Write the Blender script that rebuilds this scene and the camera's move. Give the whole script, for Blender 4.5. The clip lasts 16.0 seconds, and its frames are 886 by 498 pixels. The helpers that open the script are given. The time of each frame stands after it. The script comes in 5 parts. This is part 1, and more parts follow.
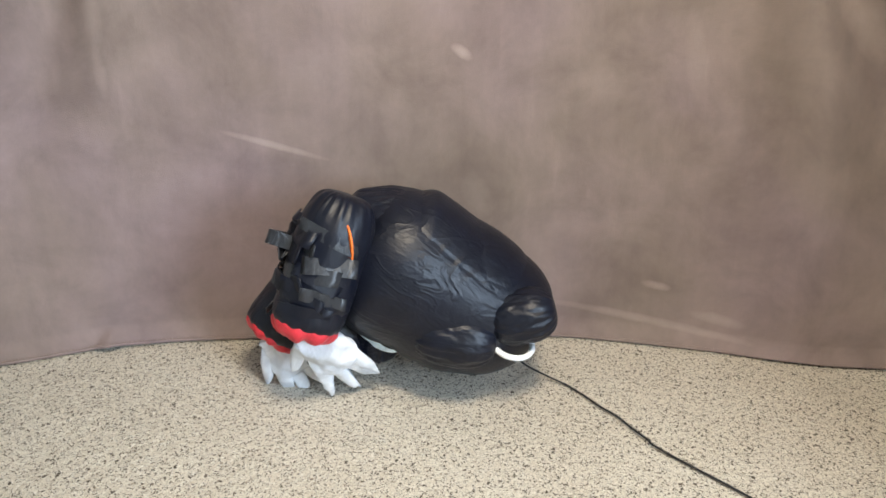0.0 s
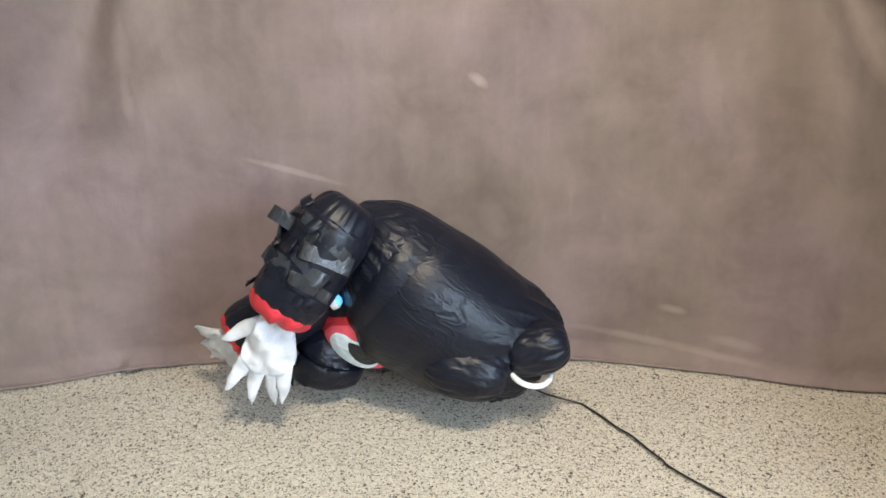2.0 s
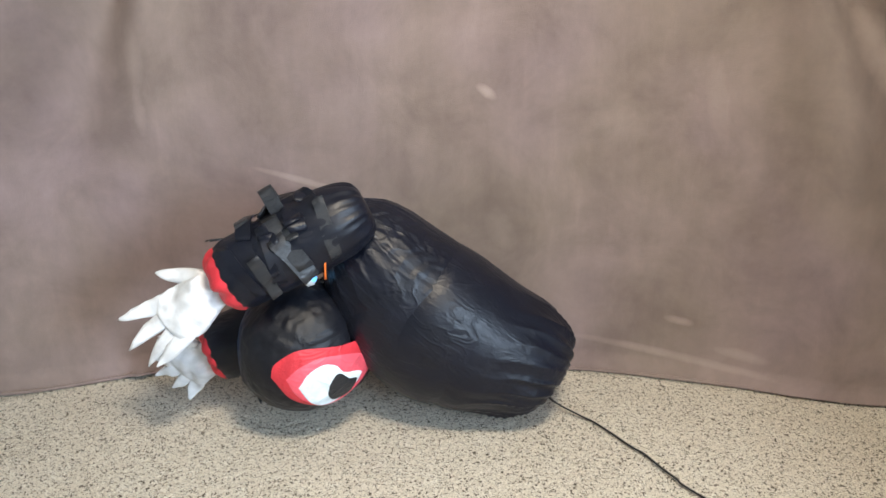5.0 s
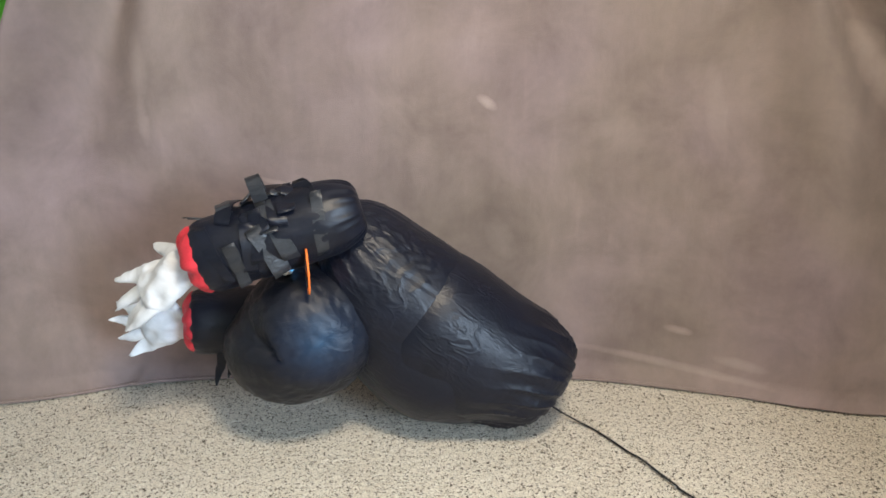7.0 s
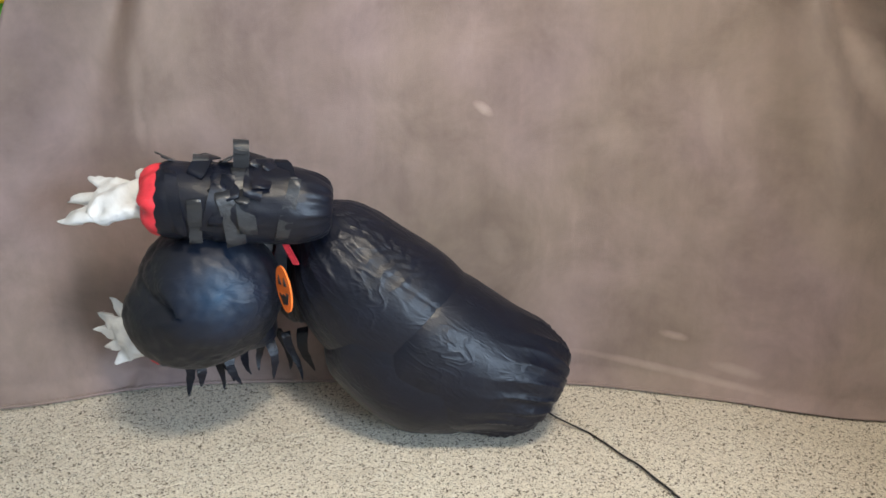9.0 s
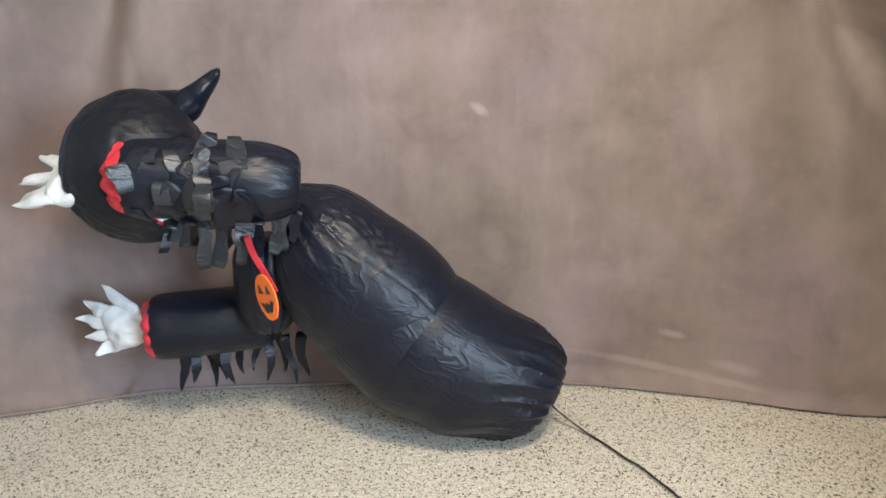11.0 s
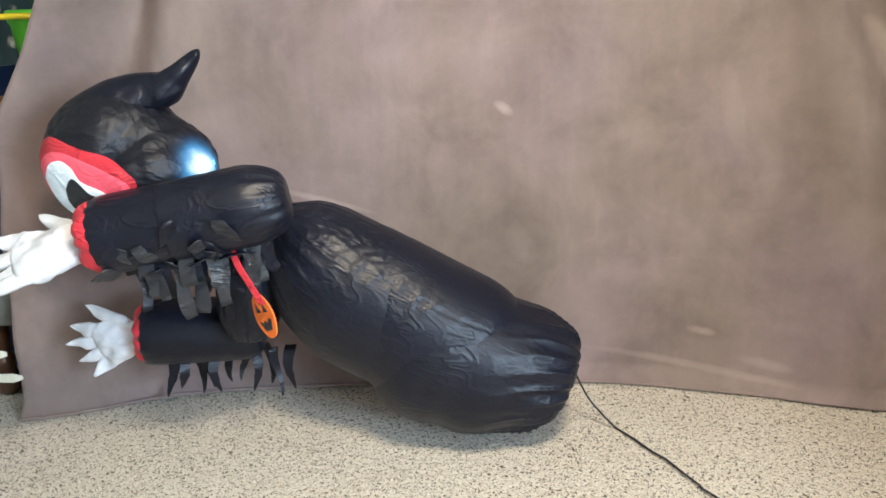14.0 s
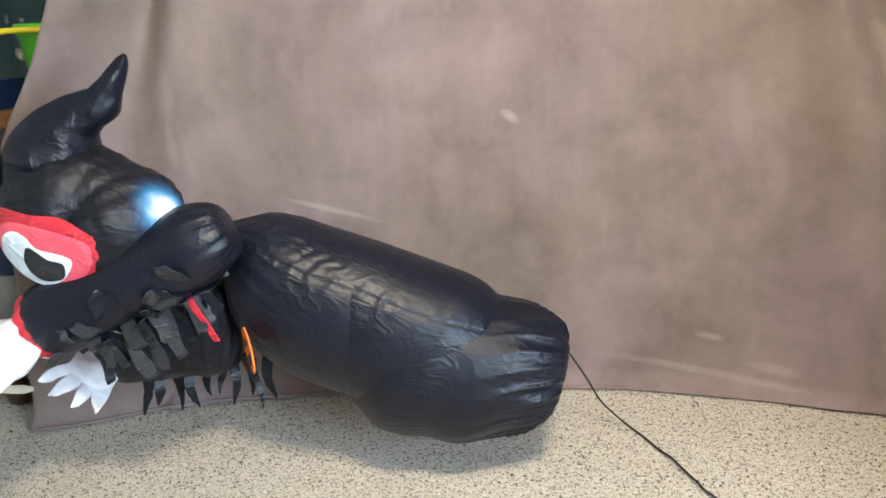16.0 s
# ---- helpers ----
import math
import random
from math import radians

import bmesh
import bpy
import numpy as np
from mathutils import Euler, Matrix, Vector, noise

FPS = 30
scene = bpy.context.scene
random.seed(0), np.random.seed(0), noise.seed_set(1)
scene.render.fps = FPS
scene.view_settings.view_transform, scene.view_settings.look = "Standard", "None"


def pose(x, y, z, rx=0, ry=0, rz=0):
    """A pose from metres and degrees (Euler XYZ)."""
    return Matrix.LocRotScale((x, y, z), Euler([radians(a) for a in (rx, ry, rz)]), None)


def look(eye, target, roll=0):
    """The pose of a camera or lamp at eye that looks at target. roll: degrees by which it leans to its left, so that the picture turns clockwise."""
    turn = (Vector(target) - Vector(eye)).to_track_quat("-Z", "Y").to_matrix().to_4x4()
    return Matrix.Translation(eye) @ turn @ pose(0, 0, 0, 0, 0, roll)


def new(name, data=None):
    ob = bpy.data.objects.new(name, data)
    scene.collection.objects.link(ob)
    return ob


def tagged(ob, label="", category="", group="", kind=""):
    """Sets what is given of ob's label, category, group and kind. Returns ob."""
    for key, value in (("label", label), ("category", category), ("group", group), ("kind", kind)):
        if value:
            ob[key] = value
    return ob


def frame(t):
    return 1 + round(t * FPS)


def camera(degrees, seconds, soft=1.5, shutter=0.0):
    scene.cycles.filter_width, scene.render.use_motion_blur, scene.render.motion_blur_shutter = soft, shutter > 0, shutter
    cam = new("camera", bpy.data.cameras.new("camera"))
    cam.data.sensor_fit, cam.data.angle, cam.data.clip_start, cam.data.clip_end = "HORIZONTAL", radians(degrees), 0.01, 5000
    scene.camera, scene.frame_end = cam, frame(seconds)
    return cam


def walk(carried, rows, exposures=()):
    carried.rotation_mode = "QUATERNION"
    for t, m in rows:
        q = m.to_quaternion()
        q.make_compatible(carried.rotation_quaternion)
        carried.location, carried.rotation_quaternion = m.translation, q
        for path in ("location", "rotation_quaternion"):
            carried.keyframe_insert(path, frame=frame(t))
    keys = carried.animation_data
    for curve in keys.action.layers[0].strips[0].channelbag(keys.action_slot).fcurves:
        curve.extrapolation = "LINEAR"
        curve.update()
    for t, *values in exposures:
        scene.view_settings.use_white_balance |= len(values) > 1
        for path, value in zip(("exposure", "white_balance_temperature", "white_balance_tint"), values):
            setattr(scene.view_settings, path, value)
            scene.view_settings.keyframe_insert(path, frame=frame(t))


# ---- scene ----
cam = camera(64.4, 16.0, soft=1.6)
CAMERA_ROWS = [
    (0.0, pose(-0.0000, 0.0000, 1.0000, 68.000, 0.000, -0.000)),
    (0.5, pose(0.0033, -0.0027, 1.0040, 68.311, 0.416, 0.541)),
    (1.0, pose(-0.0082, -0.0066, 1.0147, 68.902, 0.241, 0.802)),
    (1.5, pose(-0.0134, -0.0221, 1.0166, 69.460, 0.510, 0.735)),
    (2.0, pose(-0.0020, -0.0196, 1.0182, 69.671, 0.536, 1.220)),
    (2.5, pose(-0.0065, -0.0207, 1.0266, 69.538, 0.419, 1.193)),
    (3.0, pose(-0.0056, -0.0196, 1.0316, 69.534, 0.516, 1.228)),
    (3.5, pose(-0.0027, -0.0208, 1.0345, 69.565, 0.599, 1.488)),
    (4.0, pose(-0.0002, -0.0225, 1.0344, 69.724, 0.387, 1.855)),
    (6.5, pose(0.0018, -0.0332, 1.0381, 70.696, 0.325, 2.077)),
    (7.0, pose(-0.0018, -0.0397, 1.0319, 71.047, 0.208, 2.002)),
    (7.5, pose(-0.0039, -0.0438, 1.0263, 71.206, -0.044, 1.921)),
    (8.0, pose(0.0019, -0.0407, 1.0315, 71.133, 0.072, 2.064)),
    (8.5, pose(0.0069, -0.0369, 1.0323, 71.199, 0.125, 2.213)),
    (9.0, pose(-0.0008, -0.0415, 1.0375, 71.344, 0.075, 1.752)),
    (9.5, pose(-0.0014, -0.0401, 1.0393, 71.228, 0.225, 1.275)),
    (12.0, pose(-0.0210, -0.0425, 1.0211, 71.998, 0.789, 1.097)),
    (12.5, pose(-0.0129, -0.0404, 1.0212, 71.867, 1.322, 1.789)),
    (13.0, pose(-0.0113, -0.0467, 1.0190, 72.232, 1.753, 2.117)),
    (13.5, pose(-0.0249, -0.0497, 1.0205, 72.174, 1.887, 2.174)),
    (14.0, pose(-0.0278, -0.0478, 1.0247, 71.868, 1.891, 2.336)),
    (14.5, pose(-0.0293, -0.0479, 1.0244, 71.991, 1.769, 2.638)),
    (15.0, pose(-0.0337, -0.0461, 1.0351, 72.073, 1.697, 2.634)),
    (15.5, pose(-0.0233, -0.0479, 1.0442, 72.137, 2.301, 2.686)),
    (16.0, pose(-0.0367, -0.0470, 1.0408, 72.065, 2.475, 2.496)),
]
walk(cam, CAMERA_ROWS, exposures=[(0.0, 0.0), (9.7, 0.0), (11.8, 0.18), (16.0, 0.22)])

# ---- light ----
world = bpy.data.worlds.new("room_world")
world.use_nodes = True
scene.world = world
world.node_tree.nodes["Background"].inputs[0].default_value = (0.75, 0.85, 1.0, 1)
world.node_tree.nodes["Background"].inputs[1].default_value = 0.25


def area_lamp(name, m, sx, sy, power, colour):
    data = bpy.data.lights.new(name, "AREA")
    data.shape, data.size, data.size_y, data.energy, data.color = "RECTANGLE", sx, sy, power, colour
    ob = new(name, data)
    ob.matrix_world = m
    return ob


area_lamp("window_daylight", look((2.54, -1.55, 1.45), (-0.2, 1.5, 0.3)), 1.3, 1.25, 205, (0.62, 0.79, 1.0))
spot = bpy.data.lights.new("ceiling_spot", "SPOT")
spot.energy, spot.color, spot.spot_size, spot.spot_blend, spot.shadow_soft_size = 255, (1.0, 0.87, 0.68), radians(100), 1.0, 0.22
new("ceiling_spot", spot).matrix_world = look((0.30, 0.15, 2.36), (0.04, 1.45, 0.30))

# ---- materials ----


def material(name):
    mat = bpy.data.materials.new(name)
    mat.use_nodes = True
    return mat, mat.node_tree, mat.node_tree.nodes["Principled BSDF"]


def node(tree, kind, **values):
    n = tree.nodes.new(kind)
    for key, value in values.items():
        if key in n.inputs:
            n.inputs[key].default_value = value
    return n


def coords(tree):
    return tree.nodes.new("ShaderNodeTexCoord").outputs["Object"]


def noise_tex(tree, vec, scale, detail=4.0, rough=0.55, distortion=0.0, stretch=None):
    if stretch:
        mp = tree.nodes.new("ShaderNodeMapping")
        mp.inputs["Scale"].default_value = stretch
        tree.links.new(vec, mp.inputs["Vector"])
        vec = mp.outputs["Vector"]
    n = node(tree, "ShaderNodeTexNoise", Scale=scale, Detail=detail, Roughness=rough, Distortion=distortion)
    tree.links.new(vec, n.inputs["Vector"])
    return n.outputs["Fac"]


def ramp(tree, fac, stops):
    r = tree.nodes.new("ShaderNodeValToRGB")
    el = r.color_ramp.elements
    while len(el) < len(stops):
        el.new(0.5)
    for e, (p, c) in zip(el, stops):
        e.position, e.color = p, (*c, 1) if len(c) == 3 else (c[0], c[0], c[0], 1)
    tree.links.new(fac, r.inputs["Fac"])
    return r.outputs["Color"]


def mix(tree, fac, a, b, blend="MIX"):
    m = tree.nodes.new("ShaderNodeMix")
    m.data_type, m.blend_type = "RGBA", blend
    for socket, value in ((m.inputs["Factor"], fac), (m.inputs["A"], a), (m.inputs["B"], b)):
        if isinstance(value, (int, float)):
            socket.default_value = value
        elif isinstance(value, tuple):
            socket.default_value = (*value, 1)
        else:
            tree.links.new(value, socket)
    return m.outputs["Result"]


def maths(tree, op, a, b=0.0, clamp=False):
    m = tree.nodes.new("ShaderNodeMath")
    m.operation, m.use_clamp = op, clamp
    for socket, value in zip(m.inputs, (a, b)):
        if isinstance(value, (int, float)):
            socket.default_value = value
        else:
            tree.links.new(value, socket)
    return m.outputs[0]


def bump(tree, bsdf, height, strength, distance):
    b = node(tree, "ShaderNodeBump", Strength=strength, Distance=distance)
    tree.links.new(height, b.inputs["Height"])
    tree.links.new(b.outputs["Normal"], bsdf.inputs["Normal"])


def nylon(name, base, rough, wrinkle=0.5, spec=0.5, translucent=0.0):
    mat, tree, p = material(name)
    v = coords(tree)
    n1 = noise_tex(tree, v, 9.0, 5.0, 0.6, 1.2)
    n2 = noise_tex(tree, v, 32.0, 4.0, 0.6, 0.8, (1.0, 2.2, 2.2))
    n3 = noise_tex(tree, v, 900.0, 2.0)
    sharp = maths(tree, "SUBTRACT", 1.0, maths(tree, "MULTIPLY", maths(tree, "ABSOLUTE", maths(tree, "SUBTRACT", noise_tex(tree, v, 9.0, 3.0, 0.55, 0.6, (1.0, 1.9, 1.9)), 0.5)), 14.0), True)
    where = ramp(tree, noise_tex(tree, v, 3.5, 2.0), [(0.42, (0.0,)), (0.62, (1.0,))])
    sharp = maths(tree, "MULTIPLY", sharp, where)
    lo = tuple(c * 0.75 for c in base)
    hi = tuple(min(1.0, c * 1.2) for c in base)
    tree.links.new(ramp(tree, n1, [(0.3, lo), (0.7, hi)]), p.inputs["Base Color"])
    p.inputs["Specular IOR Level"].default_value = spec
    tree.links.new(maths(tree, "ADD", maths(tree, "MULTIPLY", n2, 0.16), rough - 0.08), p.inputs["Roughness"])
    h = maths(tree, "ADD", maths(tree, "MULTIPLY", n1, 0.45), maths(tree, "ADD", maths(tree, "MULTIPLY", n2, 0.30), maths(tree, "ADD", maths(tree, "MULTIPLY", n3, 0.02), maths(tree, "MULTIPLY", sharp, 0.55))))
    bump(tree, p, h, wrinkle, 0.012)
    p.inputs["Sheen Weight"].default_value = 0.01
    if translucent:
        p.inputs["Subsurface Weight"].default_value = translucent
        p.inputs["Subsurface Radius"].default_value = (0.01, 0.01, 0.01)
    return mat


def plain(name, base, rough=0.5, metal=0.0, vary=0.15, scale=30.0, relief=0.1):
    mat, tree, p = material(name)
    v = coords(tree)
    n = noise_tex(tree, v, scale, 5.0, 0.6)
    fine = noise_tex(tree, v, scale * 9, 3.0, 0.6)
    tree.links.new(ramp(tree, n, [(0.3, tuple(c * (1 - vary) for c in base)), (0.7, tuple(min(1, c * (1 + vary)) for c in base))]), p.inputs["Base Color"])
    p.inputs["Roughness"].default_value = rough
    p.inputs["Metallic"].default_value = metal
    bump(tree, p, maths(tree, "ADD", n, maths(tree, "MULTIPLY", fine, 0.4)), relief, 0.004)
    return mat


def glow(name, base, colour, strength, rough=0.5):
    # painted glow: even emission for cloth that is no lamp itself
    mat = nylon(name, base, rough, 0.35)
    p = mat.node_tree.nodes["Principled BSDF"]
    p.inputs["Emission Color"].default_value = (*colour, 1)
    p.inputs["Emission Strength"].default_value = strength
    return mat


def plush():
    mat, tree, p = material("brown_plush")
    v = coords(tree)
    big = noise_tex(tree, v, 1.5, 3.0, 0.5, 0.2)
    mid = noise_tex(tree, v, 4.5, 7.0, 0.66, 0.3)
    streak = noise_tex(tree, v, 14.0, 5.0, 0.6, 0.1, (1.6, 1.0, 0.35))
    fibre = noise_tex(tree, v, 420.0, 2.0, 0.6)
    c = ramp(tree, big, [(0.30, (0.212, 0.164, 0.132)), (0.52, (0.240, 0.182, 0.162)), (0.70, (0.262, 0.196, 0.196))])
    c = mix(tree, 0.60, c, ramp(tree, mid, [(0.28, (0.30, 0.29, 0.29)), (0.5, (0.5, 0.5, 0.5)), (0.72, (0.68, 0.68, 0.69))]), "OVERLAY")
    c = mix(tree, 0.24, c, ramp(tree, streak, [(0.3, (0.36, 0.36, 0.36)), (0.62, (0.5, 0.5, 0.5)), (0.8, (0.72, 0.72, 0.73))]), "OVERLAY")
    # brushed nap marks and painted highlights: x, z, half length, half width, lean, strength
    sep = tree.nodes.new("ShaderNodeSeparateXYZ")
    tree.links.new(v, sep.inputs[0])
    wob = maths(tree, "MULTIPLY", maths(tree, "SUBTRACT", noise_tex(tree, v, 24.0, 4.0), 0.5), 0.9)
    total = None
    for mx, mz, ln, wd, lean, strong in MARKS:
        ca, sa = math.cos(radians(lean)), math.sin(radians(lean))
        dx, dz = maths(tree, "SUBTRACT", sep.outputs[0], mx), maths(tree, "SUBTRACT", sep.outputs[2], mz)
        a = maths(tree, "DIVIDE", maths(tree, "ADD", maths(tree, "MULTIPLY", dx, ca), maths(tree, "MULTIPLY", dz, sa)), ln)
        b = maths(tree, "DIVIDE", maths(tree, "SUBTRACT", maths(tree, "MULTIPLY", dz, ca), maths(tree, "MULTIPLY", dx, sa)), wd)
        d = maths(tree, "ADD", maths(tree, "ADD", maths(tree, "MULTIPLY", a, a), maths(tree, "MULTIPLY", b, b)), wob)
        k = maths(tree, "MULTIPLY", maths(tree, "SUBTRACT", 1.0, d, True), strong * 0.7)
        total = k if total is None else maths(tree, "ADD", total, k)
    total = maths(tree, "MULTIPLY", total, 1.0, True)
    c = mix(tree, total, c, (0.50, 0.40, 0.35))
    tree.links.new(c, p.inputs["Base Color"])
    p.inputs["Roughness"].default_value = 0.85
    p.inputs["Specular IOR Level"].default_value = 0.15
    p.inputs["Sheen Weight"].default_value = 0.35
    p.inputs["Sheen Roughness"].default_value = 0.45
    p.inputs["Sheen Tint"].default_value = (0.75, 0.62, 0.58, 1)
    bump(tree, p, maths(tree, "ADD", maths(tree, "MULTIPLY", fibre, 0.35), maths(tree, "ADD", mid, maths(tree, "MULTIPLY", streak, 0.5))), 0.45, 0.006)
    return mat


def pile():
    mat, tree, p = material("speckled_carpet")
    v = coords(tree)
    fleck = noise_tex(tree, v, 150.0, 2.0, 0.5, 1.2, (1.0, 1.0, 0.3))
    fleck2 = noise_tex(tree, v, 300.0, 3.0, 0.6, 0.6)
    tuft = noise_tex(tree, v, 95.0, 3.0, 0.6)
    patch = noise_tex(tree, v, 2.6, 4.0, 0.6)
    c = ramp(tree, fleck2, [(0.3, (0.46, 0.40, 0.31)), (0.5, (0.70, 0.63, 0.52)), (0.7, (0.84, 0.79, 0.69))])
    c = mix(tree, ramp(tree, fleck, [(0.560, (0.0,)), (0.625, (1.0,))]), c, (0.105, 0.085, 0.065))
    c = mix(tree, ramp(tree, tuft, [(0.30, (0.6,)), (0.40, (0.0,))]), c, (0.27, 0.22, 0.16))
    c = mix(tree, 0.5, c, ramp(tree, patch, [(0.3, (0.42, 0.42, 0.43)), (0.7, (0.58, 0.58, 0.57))]), "OVERLAY")
    tree.links.new(c, p.inputs["Base Color"])
    p.inputs["Roughness"].default_value = 0.95
    p.inputs["Specular IOR Level"].default_value = 0.1
    bump(tree, p, maths(tree, "ADD", tuft, maths(tree, "MULTIPLY", fleck2, 0.7)), 0.9, 0.008)
    return mat


def wood(name, a, b, rough=0.35):
    mat, tree, p = material(name)
    v = coords(tree)
    g = noise_tex(tree, v, 6.0, 6.0, 0.6, 1.5, (1.0, 9.0, 9.0))
    f = noise_tex(tree, v, 60.0, 3.0, 0.6, 0.4, (1.0, 12.0, 12.0))
    c = mix(tree, 0.35, ramp(tree, g, [(0.3, a), (0.7, b)]), ramp(tree, f, [(0.3, a), (0.7, b)]))
    tree.links.new(c, p.inputs["Base Color"])
    p.inputs["Roughness"].default_value = rough
    bump(tree, p, f, 0.15, 0.002)
    return mat


def floral():
    mat, tree, p = material("floral_cloth")
    v = coords(tree)
    vor = node(tree, "ShaderNodeTexVoronoi", Scale=17.0, Randomness=1.0)
    warp = noise_tex(tree, v, 38.0, 3.0)
    tree.links.new(v, vor.inputs["Vector"])
    d = maths(tree, "ADD", vor.outputs["Distance"], maths(tree, "MULTIPLY", maths(tree, "SUBTRACT", warp, 0.5), 0.55))
    where = noise_tex(tree, v, 7.0, 2.0)
    petal = maths(tree, "MULTIPLY", ramp(tree, d, [(0.22, (1.0,)), (0.34, (0.0,))]), ramp(tree, where, [(0.48, (0.0,)), (0.56, (1.0,))]))
    ground = ramp(tree, noise_tex(tree, v, 5.0, 4.0), [(0.3, (0.02, 0.05, 0.065)), (0.7, (0.05, 0.09, 0.085))])
    bloom = ramp(tree, noise_tex(tree, v, 60.0, 3.0), [(0.3, (0.22, 0.24, 0.17)), (0.6, (0.55, 0.55, 0.46))])
    tree.links.new(mix(tree, petal, ground, bloom), p.inputs["Base Color"])
    p.inputs["Roughness"].default_value = 0.8
    return mat


MARKS = [
    (0.048, 0.796, 0.035, 0.016, -35, 0.75),
    (-0.445, 0.560, 0.145, 0.011, -16, 0.55),
    (0.591, 0.174, 0.042, 0.015, -8, 0.50),
    # light caught along the flaring hem, painted into the plush colour
    (0.580, 0.066, 0.315, 0.015, -7, 0.40),
    (0.758, 0.092, 0.075, 0.020, -8, 0.45),
    # highlight of the upper-right fold, painted into the plush colour
    (0.949, 0.891, 0.139, 0.052, -52, 0.45),
    (-0.835, 0.898, 0.025, 0.094, 0, 0.25),
    (-0.841, 0.754, 0.016, 0.071, 0, 0.25),
    (0.092, 0.421, 0.076, 0.040, -60, 0.22),
    (0.621, 0.783, 0.027, 0.134, 12, 0.20),
    (0.391, 0.722, 0.089, 0.052, -20, 0.14),
    (-0.315, 0.762, 0.133, 0.074, 30, 0.12),
    (0.716, 0.637, 0.033, 0.091, 10, 0.15),
]
M_BLACK = nylon("black_nylon", (0.0042, 0.0056, 0.0125), 0.41, 0.24, 0.34)
M_STRIP = nylon("grey_black_strip", (0.022, 0.024, 0.029), 0.36, 0.45, 0.5)
M_RED = nylon("red_nylon", (0.62, 0.035, 0.05), 0.5, 0.5, 0.35)
M_WHITE = nylon("white_nylon", (0.68, 0.69, 0.71), 0.55, 0.30, 0.3)
M_ORANGE = nylon("orange_felt", (0.80, 0.17, 0.03), 0.7, 0.15, 0.2)
# faint emission painted into face and eye cloth for the light inside
M_PINK = glow("pink_nylon_painted_glow", (0.80, 0.09, 0.13), (1.0, 0.16, 0.22), 0.10)
M_EYE = glow("white_nylon_painted_glow", (0.72, 0.80, 0.84), (0.60, 0.85, 1.0), 0.12)
M_NECK_GLOW = glow("neck_cloth_glow", (0.25, 0.55, 0.75), (0.10, 0.45, 1.0), 1.1)
M_INK = nylon("dark_print", (0.012, 0.014, 0.018), 0.5, 0.3)
M_CORD = plain("black_rubber", (0.012, 0.012, 0.013), 0.45, 0.0, 0.2, 60.0, 0.05)
M_PLASTIC = plain("white_plastic", (0.80, 0.80, 0.78), 0.35, 0.0, 0.04, 40.0, 0.03)
M_PLUSH = plush()
M_PILE = pile()
M_WALL = plain("painted_wall", (0.66, 0.62, 0.55), 0.8, 0.0, 0.05, 20.0, 0.08)
M_CEIL = plain("painted_ceiling", (0.78, 0.77, 0.74), 0.9, 0.0, 0.04, 30.0, 0.1)
M_WOOD = wood("varnished_wood", (0.22, 0.09, 0.03), (0.42, 0.20, 0.08))
M_DARKWOOD = wood("dark_turned_wood", (0.035, 0.016, 0.009), (0.085, 0.04, 0.02), 0.3)
M_FLORAL = floral()
M_GREEN = plain("green_plastic", (0.10, 0.50, 0.02), 0.4, 0.0, 0.06, 12.0, 0.03)
M_YELLOW = plain("yellow_plastic", (0.80, 0.62, 0.02), 0.4, 0.0, 0.06, 12.0, 0.03)
M_BLUE = plain("blue_plastic", (0.010, 0.028, 0.10), 0.45, 0.0, 0.2, 12.0, 0.05)
M_GREY = plain("grey_board", (0.22, 0.23, 0.22), 0.6, 0.0, 0.1, 14.0, 0.05)
M_TAPE = plain("cream_tape", (0.66, 0.63, 0.50), 0.6, 0.0, 0.06, 30.0, 0.05)


def hood_glow_material():
    """Black nylon with blue emission painted in where a lamp inside would shine through."""
    mat = nylon("nylon_painted_glow", (0.0050, 0.0058, 0.0100), 0.48, 0.22, 0.34)
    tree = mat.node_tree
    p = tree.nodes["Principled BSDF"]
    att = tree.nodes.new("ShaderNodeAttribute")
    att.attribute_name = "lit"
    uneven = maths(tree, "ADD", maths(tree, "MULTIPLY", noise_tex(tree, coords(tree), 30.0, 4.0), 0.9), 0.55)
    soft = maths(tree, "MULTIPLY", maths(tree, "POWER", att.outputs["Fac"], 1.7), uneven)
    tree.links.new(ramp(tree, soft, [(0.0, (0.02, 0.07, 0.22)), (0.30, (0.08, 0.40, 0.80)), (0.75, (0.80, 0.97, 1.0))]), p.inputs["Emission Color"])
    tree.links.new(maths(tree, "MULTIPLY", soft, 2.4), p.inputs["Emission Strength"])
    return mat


M_HOOD_GLOW = hood_glow_material()


# ---- mesh helpers ----
def mesh_of(bm, name, mat, smooth=True):
    me = bpy.data.meshes.new(name)
    bmesh.ops.recalc_face_normals(bm, faces=bm.faces)
    bm.to_mesh(me)
    bm.free()
    if smooth:
        me.polygons.foreach_set("use_smooth", [True] * len(me.polygons))
    me.materials.append(mat)
    return me


def part(name, bm, mat, parent=None, label="", smooth=True):
    ob = new(name, mesh_of(bm, name, mat, smooth))
    if parent:
        ob.parent = parent
    return tagged(ob, label)


